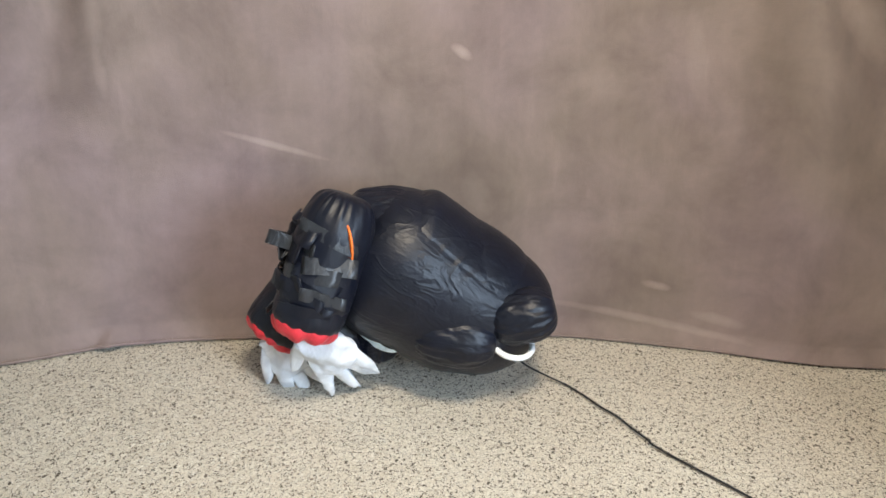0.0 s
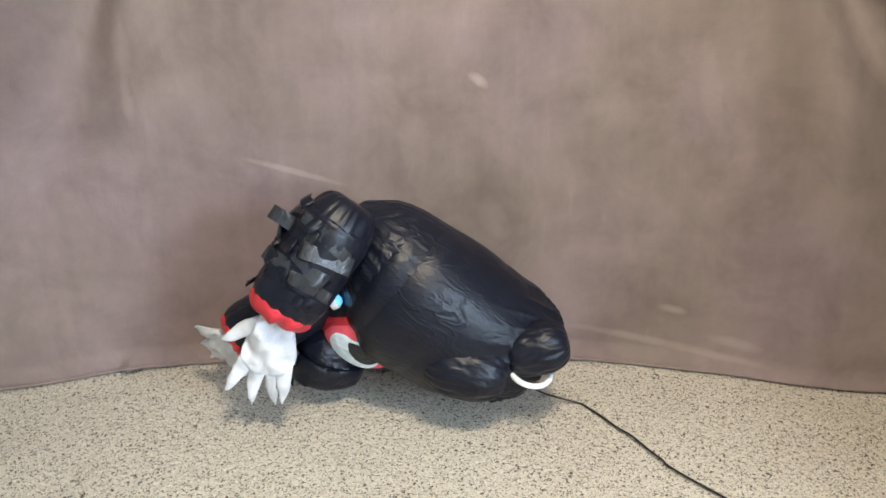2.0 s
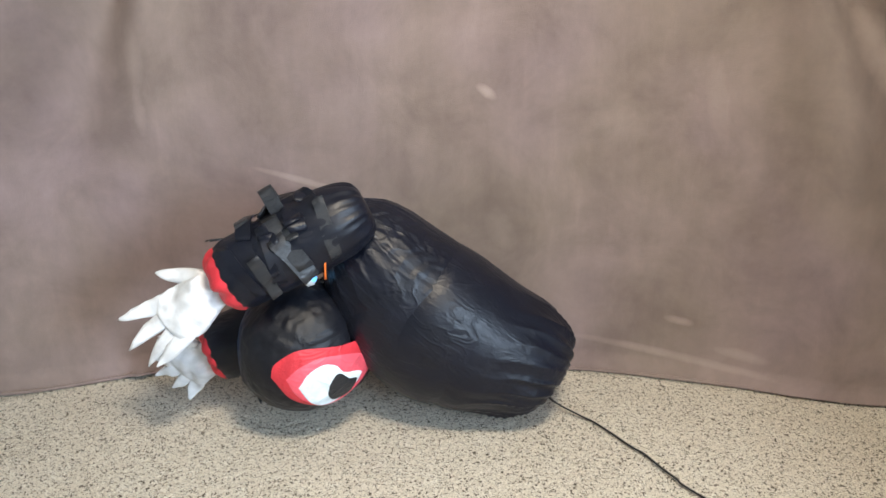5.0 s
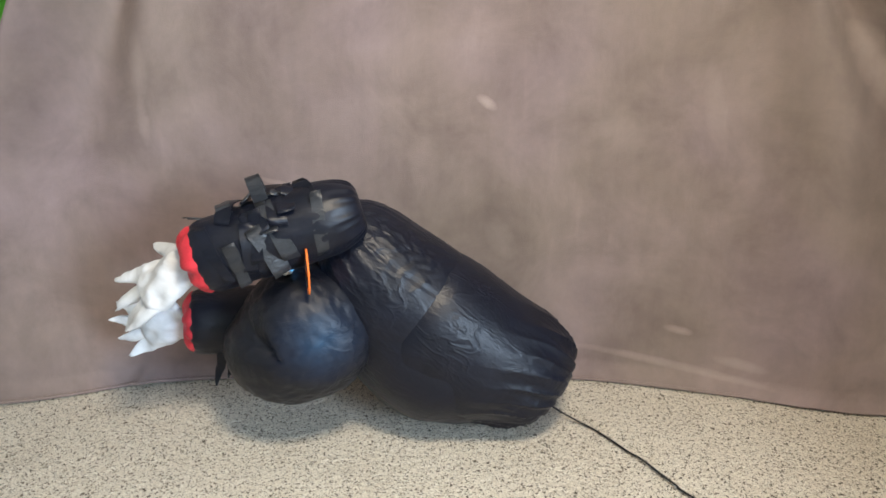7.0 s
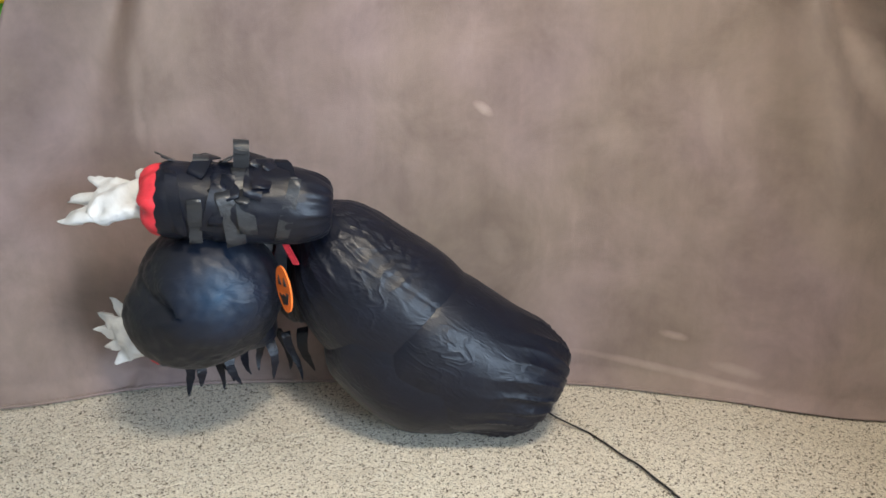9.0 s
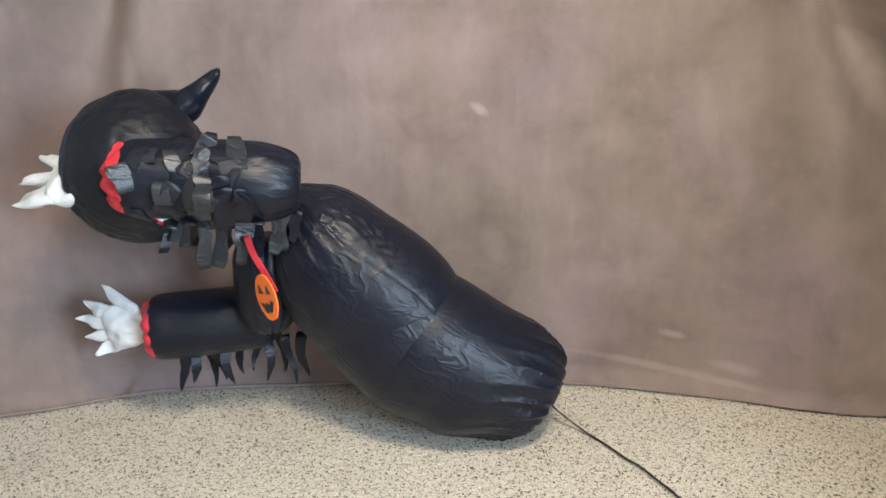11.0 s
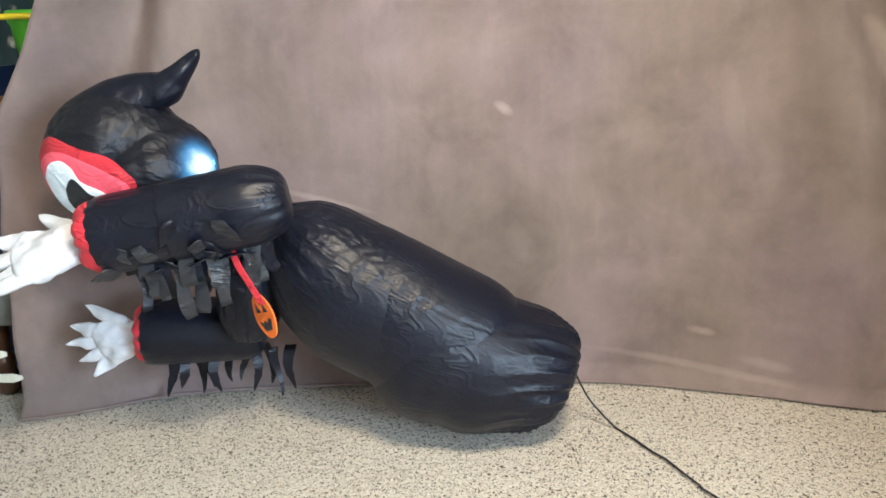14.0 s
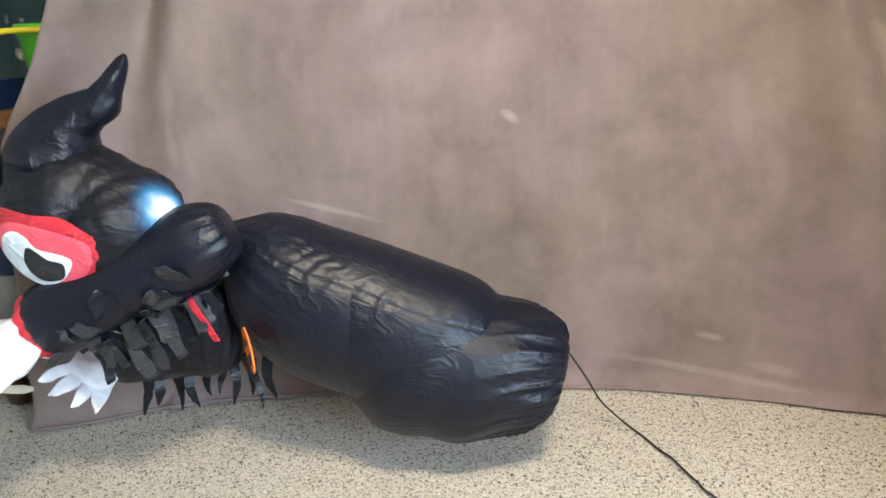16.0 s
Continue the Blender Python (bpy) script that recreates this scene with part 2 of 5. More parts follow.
def lathe_x(bm, profile, steps, wobble=None, caps=True):
    """Rings round +X; profile gives (x, r); wobble(x, angle, r) returns a new (x, r)."""
    rings = []
    for x, r in profile:
        ring = []
        for i in range(steps):
            a = 2 * math.pi * i / steps
            xx, rr = wobble(x, a, r) if wobble else (x, r)
            ring.append(bm.verts.new((xx, rr * math.cos(a), rr * math.sin(a))))
        rings.append(ring)
    for p, q in zip(rings, rings[1:]):
        for i in range(steps):
            j = (i + 1) % steps
            bm.faces.new((p[i], p[j], q[j], q[i]))
    if caps:
        bm.faces.new(rings[0])
        bm.faces.new(rings[-1])
    return rings


def box(bm, x0, x1, y0, y1, z0, z1):
    v = [bm.verts.new((x, y, z)) for x in (x0, x1) for y in (y0, y1) for z in (z0, z1)]
    for f in ((0, 1, 3, 2), (4, 6, 7, 5), (0, 4, 5, 1), (2, 3, 7, 6), (0, 2, 6, 4), (1, 5, 7, 3)):
        bm.faces.new([v[i] for i in f])


def tube(bm, points, radius, steps=8):
    """A round tube along points; radius a number or one a point."""
    pts = [Vector(p) for p in points]
    rings, up = [], Vector((0, 0, 1))
    for i, p in enumerate(pts):
        d = (pts[min(i + 1, len(pts) - 1)] - pts[max(i - 1, 0)]).normalized()
        s = d.cross(up if abs(d.z) < 0.9 else Vector((0, 1, 0))).normalized()
        u = s.cross(d)
        r = radius[i] if isinstance(radius, (list, tuple)) else radius
        rings.append([bm.verts.new(p + r * (math.cos(2 * math.pi * k / steps) * s + math.sin(2 * math.pi * k / steps) * u)) for k in range(steps)])
    for p, q in zip(rings, rings[1:]):
        for k in range(steps):
            bm.faces.new((p[k], p[(k + 1) % steps], q[(k + 1) % steps], q[k]))
    bm.faces.new(rings[0])
    bm.faces.new(rings[-1])


def smooth_curve(points, n):
    """n points on a Catmull-Rom curve through the points."""
    pts = [Vector(p) for p in points]
    out = []
    for k in range(n):
        s = k / (n - 1) * (len(pts) - 1)
        i = min(int(s), len(pts) - 2)
        f = s - i
        a, b, c, d = pts[max(i - 1, 0)], pts[i], pts[i + 1], pts[min(i + 2, len(pts) - 1)]
        out.append(0.5 * ((2 * b) + (c - a) * f + (2 * a - 5 * b + 4 * c - d) * f * f + (3 * b - a - 3 * c + d) * f ** 3))
    return out


def fbm(x, y, z, octaves=4):
    return noise.fractal(Vector((x, y, z)), 1.0, 2.0, octaves)


def ridge(v):
    return 1.0 - abs(v)


# ---- the room ----
BASE = [(-1.900, 1.500), (-1.188, 1.630), (-1.063, 1.683), (-0.946, 1.735), (-0.751, 1.770), (-0.544, 1.784), (-0.138, 1.804), (0.322, 1.800), (0.511, 1.767), (0.807, 1.695), (1.179, 1.616), (1.900, 1.460)]


def base_y(x):
    """Depth of the blanket's hem along the floor."""
    return float(np.interp(x, [b[0] for b in BASE], [b[1] for b in BASE]))


def soft_base_y(x):
    return 0.03 + sum(base_y(x + d) for d in (-0.08, -0.04, 0.0, 0.04, 0.08)) / 5


def build_room():
    # carpet with a fine uneven pile where it is near, coarse beyond
    bm = bmesh.new()
    xs = [-2.6, -2.0] + [-1.5 + 0.008 * i for i in range(376)] + [2.0, 2.6]
    ys = [-2.3, -1.0, 0.2, 0.7] + [0.85 + 0.008 * i for i in range(131)] + [2.1, 2.4]
    grid = [[bm.verts.new((x, y, 0.0 if not (-1.5 <= x <= 1.5 and 0.85 <= y <= 1.89) else 0.0035 * fbm(x * 70, y * 70, 0, 2) + 0.004 * fbm(x * 4, y * 4, 3, 2) - 0.003)) for x in xs] for y in ys]
    for a, b in zip(grid, grid[1:]):
        for i in range(len(xs) - 1):
            bm.faces.new((a[i], a[i + 1], b[i + 1], b[i]))
    tagged(part("carpet", bm, M_PILE), "beige speckled cut-pile carpet with dark brown flecks", "carpet", kind="structure")
    for name, dims, mat, label in (
        ("floor", (-2.7, 2.7, -2.4, 2.5, -0.12, -0.02), M_WALL, "plain subfloor under the carpet"),
        ("wall_north", (-2.6, 2.6, 2.4, 2.5, -0.02, 2.45), M_WALL, "plain painted wall behind the blanket"),
        ("wall_south", (-2.6, 2.6, -2.4, -2.3, -0.02, 2.45), M_WALL, "plain painted wall"),
        ("wall_west", (-2.7, -2.6, -2.3, 2.4, -0.02, 2.45), M_WALL, "plain painted side wall"),
        ("ceiling", (-2.7, 2.7, -2.4, 2.5, 2.45, 2.55), M_CEIL, "plain white ceiling"),
    ):
        bm = bmesh.new()
        box(bm, *dims)
        tagged(part(name, bm, mat, smooth=False), label, name.split("_")[0], kind="structure")
    # the side wall, with the window's opening through it
    bm = bmesh.new()
    y0, y1, z0, z1 = -2.2, -0.9, 0.80, 2.10
    box(bm, 2.6, 2.7, -2.3, y0, -0.02, 2.45)
    box(bm, 2.6, 2.7, y1, 2.4, -0.02, 2.45)
    box(bm, 2.6, 2.7, y0, y1, -0.02, z0)
    box(bm, 2.6, 2.7, y0, y1, z1, 2.45)
    tagged(part("wall_east", bm, M_WALL, smooth=False), "plain painted wall with a window opening", "wall", kind="structure")
    # unseen short wall, added to cut the daylight off on the right
    bm = bmesh.new()
    box(bm, 1.43, 2.6, 0.05, 0.15, -0.02, 2.45)
    tagged(part("daylight_block", bm, M_WALL, smooth=False), "unseen short wall added to block daylight on the right", "wall", kind="structure")


def build_blanket():
    bm = bmesh.new()
    nx, nz = 300, 170
    rows_front, rows_back = [], []
    for j in range(nz + 1):
        z = 0.003 + 1.62 * (j / nz) ** 1.15
        left = float(np.interp(z, [0.0, 0.40, 0.80, 1.02, 1.10, 1.7], [-1.313, -1.272, -1.178, -1.052, -1.005, -0.70])) + 0.004 * math.sin(z * 21.0)
        rf, rb = [], []
        for i in range(nx + 1):
            x = left + (1.75 - left) * i / nx
            y = soft_base_y(x)
            hem = max(0.0, 1 - z / 0.055)
            y -= 0.028 * hem ** 1.5
            y += 0.010 * fbm(x * 1.3, 0.5, z * 0.9, 3) * min(1, z * 3)
            y += 0.0035 * fbm(x * 5.0, 1.5, z * 2.2, 3)
            # folds gathered from the two upper corners
            for cx, cz, way, amp, span in FOLDS:
                dx, dz = x - cx, z - cz
                r = math.hypot(dx, dz)
                a = math.degrees(math.atan2(dz, dx))
                g = math.exp(-((a - way) / (5.0 + 3.0 / (r + 0.3))) ** 2) * math.exp(-(r / span) ** 2)
                y -= 3.1 * amp * g
            # the small pucker at the hem
            y -= 0.03 * math.exp(-((x + 0.935) / 0.022) ** 2 - (z / 0.03) ** 2)
            zz = z + 0.012 * math.exp(-((x + 0.935) / 0.028) ** 2 - (z / 0.05) ** 2) + hem * 0.004 * fbm(x * 6, 0, 0, 2)
            rf.append(bm.verts.new((x, y, zz)))
            rb.append(bm.verts.new((x, y + 0.012, zz)))
        rows_front.append(rf)
        rows_back.append(rb)
    for a, b in zip(rows_front, rows_front[1:]):
        for i in range(nx):
            bm.faces.new((a[i], a[i + 1], b[i + 1], b[i]))
    for a, b in zip(rows_back, rows_back[1:]):
        for i in range(nx):
            bm.faces.new((a[i + 1], a[i], b[i], b[i + 1]))
    for j in range(nz):
        for i in (0, nx):
            bm.faces.new((rows_front[j][i], rows_front[j + 1][i], rows_back[j + 1][i], rows_back[j][i]))
    for j in (0, nz):
        for i in range(nx):
            bm.faces.new((rows_front[j][i], rows_front[j][i + 1], rows_back[j][i + 1], rows_back[j][i]))
    blanket = part("blanket", bm, M_PLUSH)
    tagged(blanket, "mauve-brown plush blanket hung as a backdrop down to the carpet", "blanket")
    # rolled hem along the floor
    bm = bmesh.new()
    pts = [(x, soft_base_y(x) - 0.03 - 0.03 * math.exp(-((x + 0.935) / 0.022) ** 2), 0.006 + 0.014 * math.exp(-((x + 0.935) / 0.028) ** 2)) for x in [-1.305 + 0.015 * i for i in range(200)]]
    tube(bm, pts, 0.0055, 8)
    part("hem", bm, M_PLUSH, blanket, "stitched hem")


FOLDS = [(-0.72, 1.50, -122, 0.055, 0.95), (-0.72, 1.50, -112, -0.030, 0.9), (-0.72, 1.50, -134, 0.045, 0.9), (-0.70, 1.55, -101, 0.022, 0.9), (0.72, 1.40, -53, 0.055, 0.85), (0.72, 1.40, -66, -0.025, 0.85), (0.72, 1.40, -40, -0.03, 0.8), (0.70, 1.45, -78, 0.03, 1.1), (0.95, 1.6, -92, 0.03, 1.1), (0.3, 1.7, -96, 0.012, 1.0), (-0.35, 1.7, -84, 0.014, 1.0)]


# ---- the inflatable figure ----
def wrinkled(profile, steps, folds, seed, ends=(0.06, 0.06), pucker=0.05):
    """Tube mesh round +X with soft dents, cross wrinkles and puckers gathered at both ends."""
    x0, x1 = profile[0][0], profile[-1][0]

    def wob(x, a, r):
        ca, sa = math.cos(a), math.sin(a)
        n = 0.018 * fbm(x * 4 + seed, ca * 1.3, sa * 1.3, 3)
        w = folds * 0.014 * ridge(fbm(x * 9 + seed, ca * 2.4 + x * 5, sa * 2.4, 4) * 2.0)
        e0, e1 = math.exp(-((x - x0) / ends[0]) ** 2), math.exp(-((x1 - x) / ends[1]) ** 2)
        gather = pucker * (e0 * abs(math.sin(a * 9 + 2 * fbm(ca * 2, sa * 2, seed, 2))) + e1 * abs(math.sin(a * 8 + seed)))
        return x, r * (1 + n + w - gather)

    bm = bmesh.new()
    lathe_x(bm, profile, steps, wob)
    return bm


SEAM = 0.66


def bag_mesh(outline, rings, steps, seed, gather0, gather1, sewn):
    """A cloth bag along +X from (x, top, bottom) of its side view, with gathers at its ends and slack wrinkles."""
    xs, tops, bots = zip(*outline)
    n = len(xs)
    curve = smooth_curve([(x, t, b) for x, t, b in outline], rings)
    x0, x1 = xs[0], xs[-1]
    bm = bmesh.new()
    loops = []
    for c in curve:
        mid, half = (c.y + c.z) / 2, max(0.004, (c.y - c.z) / 2)
        ring = []
        e0, e1 = math.exp(-((c.x - x0) / 0.12) ** 2), math.exp(-((x1 - c.x) / 0.15) ** 2)
        for i in range(steps):
            a = 2 * math.pi * i / steps
            ca, sa = math.cos(a), math.sin(a)
            sway = 1.6 * fbm(ca * 1.5, sa * 1.5, seed, 2)
            fade = 0.35 + 0.65 * abs(fbm(ca * 2 + seed, sa * 2, 5.0, 2) * 1.6)
            g = fade * (gather0 * e0 * abs(math.sin(a * 11 + sway * 1.6 + c.x * 16)) ** 0.6 + gather1 * e1 * abs(math.sin(a * 12 + sway * 1.8 - c.x * 12)) ** 0.6)
            soft = 0.010 * fbm(c.x * 3.2 + seed, ca * 1.2, sa * 1.2, 2)
            # long slack creases that run slantwise, strongest towards the ends
            w = fbm(c.x * 7 + seed + ca * 1.5, ca * 3.2 - c.x * 5, sa * 3.2, 3)
            crease = 0.014 * math.exp(-(w / 0.08) ** 2) * (0.10 + e0 * (gather0 > 0) + 1.0 * e1 * (gather1 > 0))
            # sewn seam along the near flank, puckered by its stitches
            off = (a - SEAM) / 0.13
            pucker = math.exp(-off * off)
            seam = sewn * 0.010 * math.exp(-((a - SEAM) / 0.022) ** 2) - sewn * 0.011 * pucker * max(0.0, math.sin(c.x * 135 + 2.5 * fbm(c.x * 9, seed, a * 2, 2) + off * 1.2)) * (0.4 + 0.6 * abs(fbm(c.x * 5, seed, 1.0, 2)) * 2)
            # slack cloth above the seam, drawn up towards the gathered end
            slack = math.exp(-((a - SEAM - 0.42) / 0.30) ** 2) * math.exp(-((x1 - c.x - 0.16) / 0.17) ** 2) * (gather1 > 0)
            low = math.exp(-((a + 0.25) / 0.45) ** 2) * math.exp(-((x1 - c.x - 0.14) / 0.12) ** 2) * (gather1 > 0)
            wave = abs(math.sin(c.x * 62 + a * 7.5 + 3.2 * fbm(c.x * 8 + seed, a * 3, 2.0, 3))) ** 0.55
            fine = abs(math.sin(c.x * 88 - a * 4 + 4.5 * fbm(c.x * 10, a * 4 + seed, 6.0, 3))) ** 0.5
            k = 1 + soft - g * 0.55 + crease - seam - 0.028 * slack * (1 - wave) - 0.016 * low * (1 - fine)
            ring.append(bm.verts.new((c.x, half * 0.93 * ca * k, mid + half * sa * k)))
        loops.append(ring)
    for p, q in zip(loops, loops[1:]):
        for i in range(steps):
            bm.faces.new((p[i], p[(i + 1) % steps], q[(i + 1) % steps], q[i]))
    bm.faces.new(loops[0])
    bm.faces.new(loops[-1])
    return bm


def dome_profile(length, radius, r_start, r_end, n, flat0=0.12, flat1=0.12, taper=0.0):
    out = []
    for i in range(n + 1):
        s = i / n
        x = length * s
        r = radius * (1 - taper * s)
        if x < flat0:
            r *= r_start + (1 - r_start) * math.sqrt(max(0.0, 1 - (1 - x / flat0) ** 2))
        if length - x < flat1:
            r *= r_end + (1 - r_end) * math.sqrt(max(0.0, 1 - (1 - (length - x) / flat1) ** 2))
        out.append((x, max(r, 0.004)))
    return out


def ribbon(bm, pts, widths, side, thick=0.0012):
    """A strip of cloth along pts, as wide as widths, spread along the vector side."""
    side = Vector(side).normalized()
    pts = [Vector(p) for p in pts]
    rings = []
    for i, (p, w) in enumerate(zip(pts, widths)):
        d = (pts[min(i + 1, len(pts) - 1)] - pts[max(i - 1, 0)]).normalized()
        nrm = d.cross(side).normalized() * thick
        rings.append([bm.verts.new(p + side * w / 2 + nrm), bm.verts.new(p + side * w / 2 - nrm), bm.verts.new(p - side * w / 2 - nrm), bm.verts.new(p - side * w / 2 + nrm)])
    for p, q in zip(rings, rings[1:]):
        for k in range(4):
            bm.faces.new((p[k], p[(k + 1) % 4], q[(k + 1) % 4], q[k]))
        for k in range(4):
            bm.edges.get((p[k], q[k])).smooth = False
    bm.faces.new(rings[0])
    bm.faces.new(rings[-1])


def glove_mesh(length, spread, seed, curl=0.0):
    """An empty cloth glove along +X: cuff at the origin, limp pointed fingers out to length."""
    bm = bmesh.new()
    palm = length * 0.56
    prof = [(0.0, 0.040), (palm * 0.12, 0.039), (palm * 0.3, 0.045), (palm * 0.55, 0.056), (palm * 0.78, 0.061), (palm * 0.95, 0.056), (palm * 1.06, 0.040), (palm * 1.10, 0.012)]
    curve = smooth_curve([(x, r, 0) for x, r in prof], 26)
    lathe_x(bm, [(c.x, max(c.y, 0.004)) for c in curve], 40, lambda x, a, r: (x, r * (1 + 0.05 * fbm(x * 14 + seed, math.cos(a), math.sin(a), 3))))
    for k in range(4):
        ang = radians((1.5 - k) * spread + 4 * math.sin(seed + k * 1.7))
        ln = length * (0.43, 0.51, 0.48, 0.40)[k]
        start = Vector((palm * 0.86, 0.006 * math.sin(k * 2 + seed), (1.5 - k) * 0.026))
        bend = 0.25 * math.sin(seed * 3 + k * 1.3)
        pts = [start + Vector((math.cos(ang) * ln * f, curl * f * f * ln + 0.05 * bend * f * f, math.sin(ang + bend * 0.5 * f) * ln * f)) for f in (0, 0.12, 0.25, 0.4, 0.55, 0.7, 0.83, 0.93, 1.0)]
        tube(bm, pts, [0.020, 0.0205, 0.0195, 0.0185, 0.016, 0.0125, 0.0085, 0.0045, 0.001], 14)
    base = Vector((palm * 0.30, 0, 0.026))
    pts = [base + Vector((0.080 * f, -0.02 * f, 0.105 * f - 0.02 * f * f)) for f in (0, 0.15, 0.3, 0.5, 0.7, 0.85, 0.95, 1.0)]
    tube(bm, pts, [0.026, 0.025, 0.022, 0.018, 0.013, 0.008, 0.004, 0.001], 14)
    for v in bm.verts:
        crease = ridge(fbm(v.co.x * 20 + seed, seed, v.co.z * 26, 2) * 2.2)
        v.co.y = v.co.y * 0.36 + 0.012 * fbm(v.co.x * 16 + seed, seed, v.co.z * 16, 3) + 0.006 * crease * (1 if v.co.y > 0 else -1)
        v.co.z += 0.003 * fbm(v.co.x * 40, seed + 3, v.co.z * 40, 2)
    return bm


def cuff_mesh(radius, bulge, seed):
    """Red lining that bulges out of a sleeve's end round +X, gathered towards the wrist."""
    bm = bmesh.new()
    steps, rings = 96, []
    for f, rr in ((-0.25, 0.985), (0.0, 1.0), (0.22, 0.985), (0.48, 0.93), (0.72, 0.82), (0.88, 0.68), (0.97, 0.52), (1.0, 0.36), (0.98, 0.1)):
        ring = []
        for i in range(steps):
            a = 2 * math.pi * i / steps
            fold = math.sin(a * 9 + seed + 2 * fbm(math.cos(a), math.sin(a), seed, 2))
            x = bulge * f * (1 + 0.22 * fbm(math.cos(a) * 1.5, math.sin(a) * 1.5, seed + 1, 2)) + 0.004 * fold * max(0.0, f) * rr
            r = radius * rr * (1 + 0.035 * fold * (f > 0.1) + 0.02 * fbm(math.cos(a) * 3, math.sin(a) * 3, seed + f, 2))
            ring.append(bm.verts.new((x, r * math.cos(a), r * math.sin(a))))
        rings.append(ring)
    for p, q in zip(rings, rings[1:]):
        for i in range(steps):
            j = (i + 1) % steps
            bm.faces.new((p[i], p[j], q[j], q[i]))
    bm.faces.new(rings[-1])
    return bm


HEAD_A, HEAD_B, HEAD_C = 0.188, 0.150, 0.168


def on_head(x, z, k, side=-1):
    """Point on the near side of the hood's ellipsoid, k times its size."""
    d = 1 - (x / HEAD_A) ** 2 - (z / HEAD_C) ** 2
    if d < 0.004:
        s = math.sqrt(0.996 / ((x / HEAD_A) ** 2 + (z / HEAD_C) ** 2))
        x, z, d = x * s, z * s, 0.004
    return Vector((x * k, side * HEAD_B * math.sqrt(d) * k, z * k))


def head_patch(outline, centre, k, rings=14, n=72, side=-1):
    """A cloth patch sewn on the hood, round a centre, inside a closed outline (x, z)."""
    pts = smooth_curve([(x, 0, z) for x, z in outline + outline[:1]], n + 1)[:-1]
    bm = bmesh.new()
    mid = bm.verts.new(on_head(centre[0], centre[1], k, side))
    lay = []
    for r in range(1, rings + 1):
        f = r / rings
        edge = k if r < rings else k - 0.012
        lay.append([bm.verts.new(on_head(centre[0] + (p.x - centre[0]) * f, centre[1] + (p.z - centre[1]) * f, edge + 0.004 * fbm(p.x * 20 * f, p.z * 20 * f, k, 2), side)) for p in pts])
    for i in range(n):
        bm.faces.new((mid, lay[0][i], lay[0][(i + 1) % n]))
    for p, q in zip(lay, lay[1:]):
        for i in range(n):
            bm.faces.new((p[i], p[(i + 1) % n], q[(i + 1) % n], q[i]))
    return bm


def build_figure():
    fig = new("inflatable_decoration")
    tagged(fig, "black nylon hooded inflatable yard decoration filling with air", "inflatable")
    parts = {}
    # base bag and the upper body that rises out of it as it fills
    lower = [(0.000, 0.085, -0.075), (0.006, 0.118, -0.100), (0.025, 0.140, -0.126), (0.060, 0.155, -0.155), (0.120, 0.165, -0.176), (0.200, 0.162, -0.210), (0.270, 0.165, -0.209), (0.330, 0.167, -0.218), (0.400, 0.159, -0.209), (0.460, 0.126, -0.151), (0.500, 0.040, -0.035)]
    middle = [(0.000, 0.070, -0.050), (0.020, 0.125, -0.100), (0.060, 0.154, -0.145), (0.110, 0.168, -0.173), (0.170, 0.171, -0.199), (0.240, 0.174, -0.202), (0.300, 0.177, -0.190), (0.360, 0.179, -0.172), (0.410, 0.173, -0.150), (0.450, 0.125, -0.100), (0.470, 0.054, -0.034)]
    upper = [(0.000, 0.030, -0.083), (0.030, 0.097, -0.157), (0.080, 0.143, -0.191), (0.150, 0.166, -0.194), (0.220, 0.173, -0.193), (0.300, 0.172, -0.185), (0.380, 0.172, -0.153), (0.440, 0.160, -0.108), (0.480, 0.139, -0.049), (0.510, 0.120, 0.002), (0.520, 0.102, 0.041)]
    parts["lower"] = part("lower_body", bag_mesh(lower, 170, 260, 1.0, 0.26, 0.0, 0.0), M_BLACK, fig)
    parts["middle"] = part("middle_body", bag_mesh(middle, 150, 260, 4.0, 0.0, 0.0, 1.0), M_BLACK, fig)
    parts["upper"] = part("upper_body", bag_mesh(upper, 170, 260, 7.0, 0.0, 0.10, 1.0), M_BLACK, fig)
    for nm, key, a, r, seed in (("base_fold", "fold_a", 0.20, 0.072, 3.0), ("base_fold", "fold_b", 0.16, 0.064, 9.0)):
        parts[key] = part(nm, wrinkled(dome_profile(a, r, 0.3, 0.3, 48, a * 0.4, a * 0.4), 96, 4.0, seed, (0.05, 0.05), 0.06), M_BLACK, fig)
    bm = bmesh.new()
    tube(bm, [(0.048 * math.cos(2 * math.pi * i / 40), 0.048 * math.sin(2 * math.pi * i / 40), 0) for i in range(41)], 0.007, 8)
    parts["ring"] = part("blower_ring", bm, M_PLASTIC, fig, "white plastic blower ring")

    # front sleeve: shoulder at the origin, cuff at 0.40
    sl = part("sleeve", wrinkled(dome_profile(0.23, 0.082, 0.98, 0.86, 36, 0.01, 0.03), 80, 1.0, 4.0, (0.004, 0.02), 0.035), M_BLACK, fig)
    parts["sleeve_front"] = sl
    bm = cuff_mesh(0.0765, 0.040, 1.0)
    cuff = part("cuff", bm, M_RED, sl, "gathered red cuff lining")
    cuff.location = (0.222, 0, 0)
    parts["shoulder"] = part("upper_sleeve", wrinkled(dome_profile(0.255, 0.085, 0.50, 0.97, 40, 0.10, 0.01), 80, 1.0, 8.0, (0.05, 0.005), 0.10), M_BLACK, fig)
    rng = random.Random(5)
    # short straps lying round the sleeve
    for i in range(9):
        on_cuff = i < 5
        x = 0.03 + 0.150 * i / 4 if on_cuff else 0.10 + 0.12 * (i - 5) / 3
        x += rng.uniform(-0.008, 0.008)
        a0 = rng.uniform(-45, 45)
        a1 = a0 + rng.uniform(50, 100)
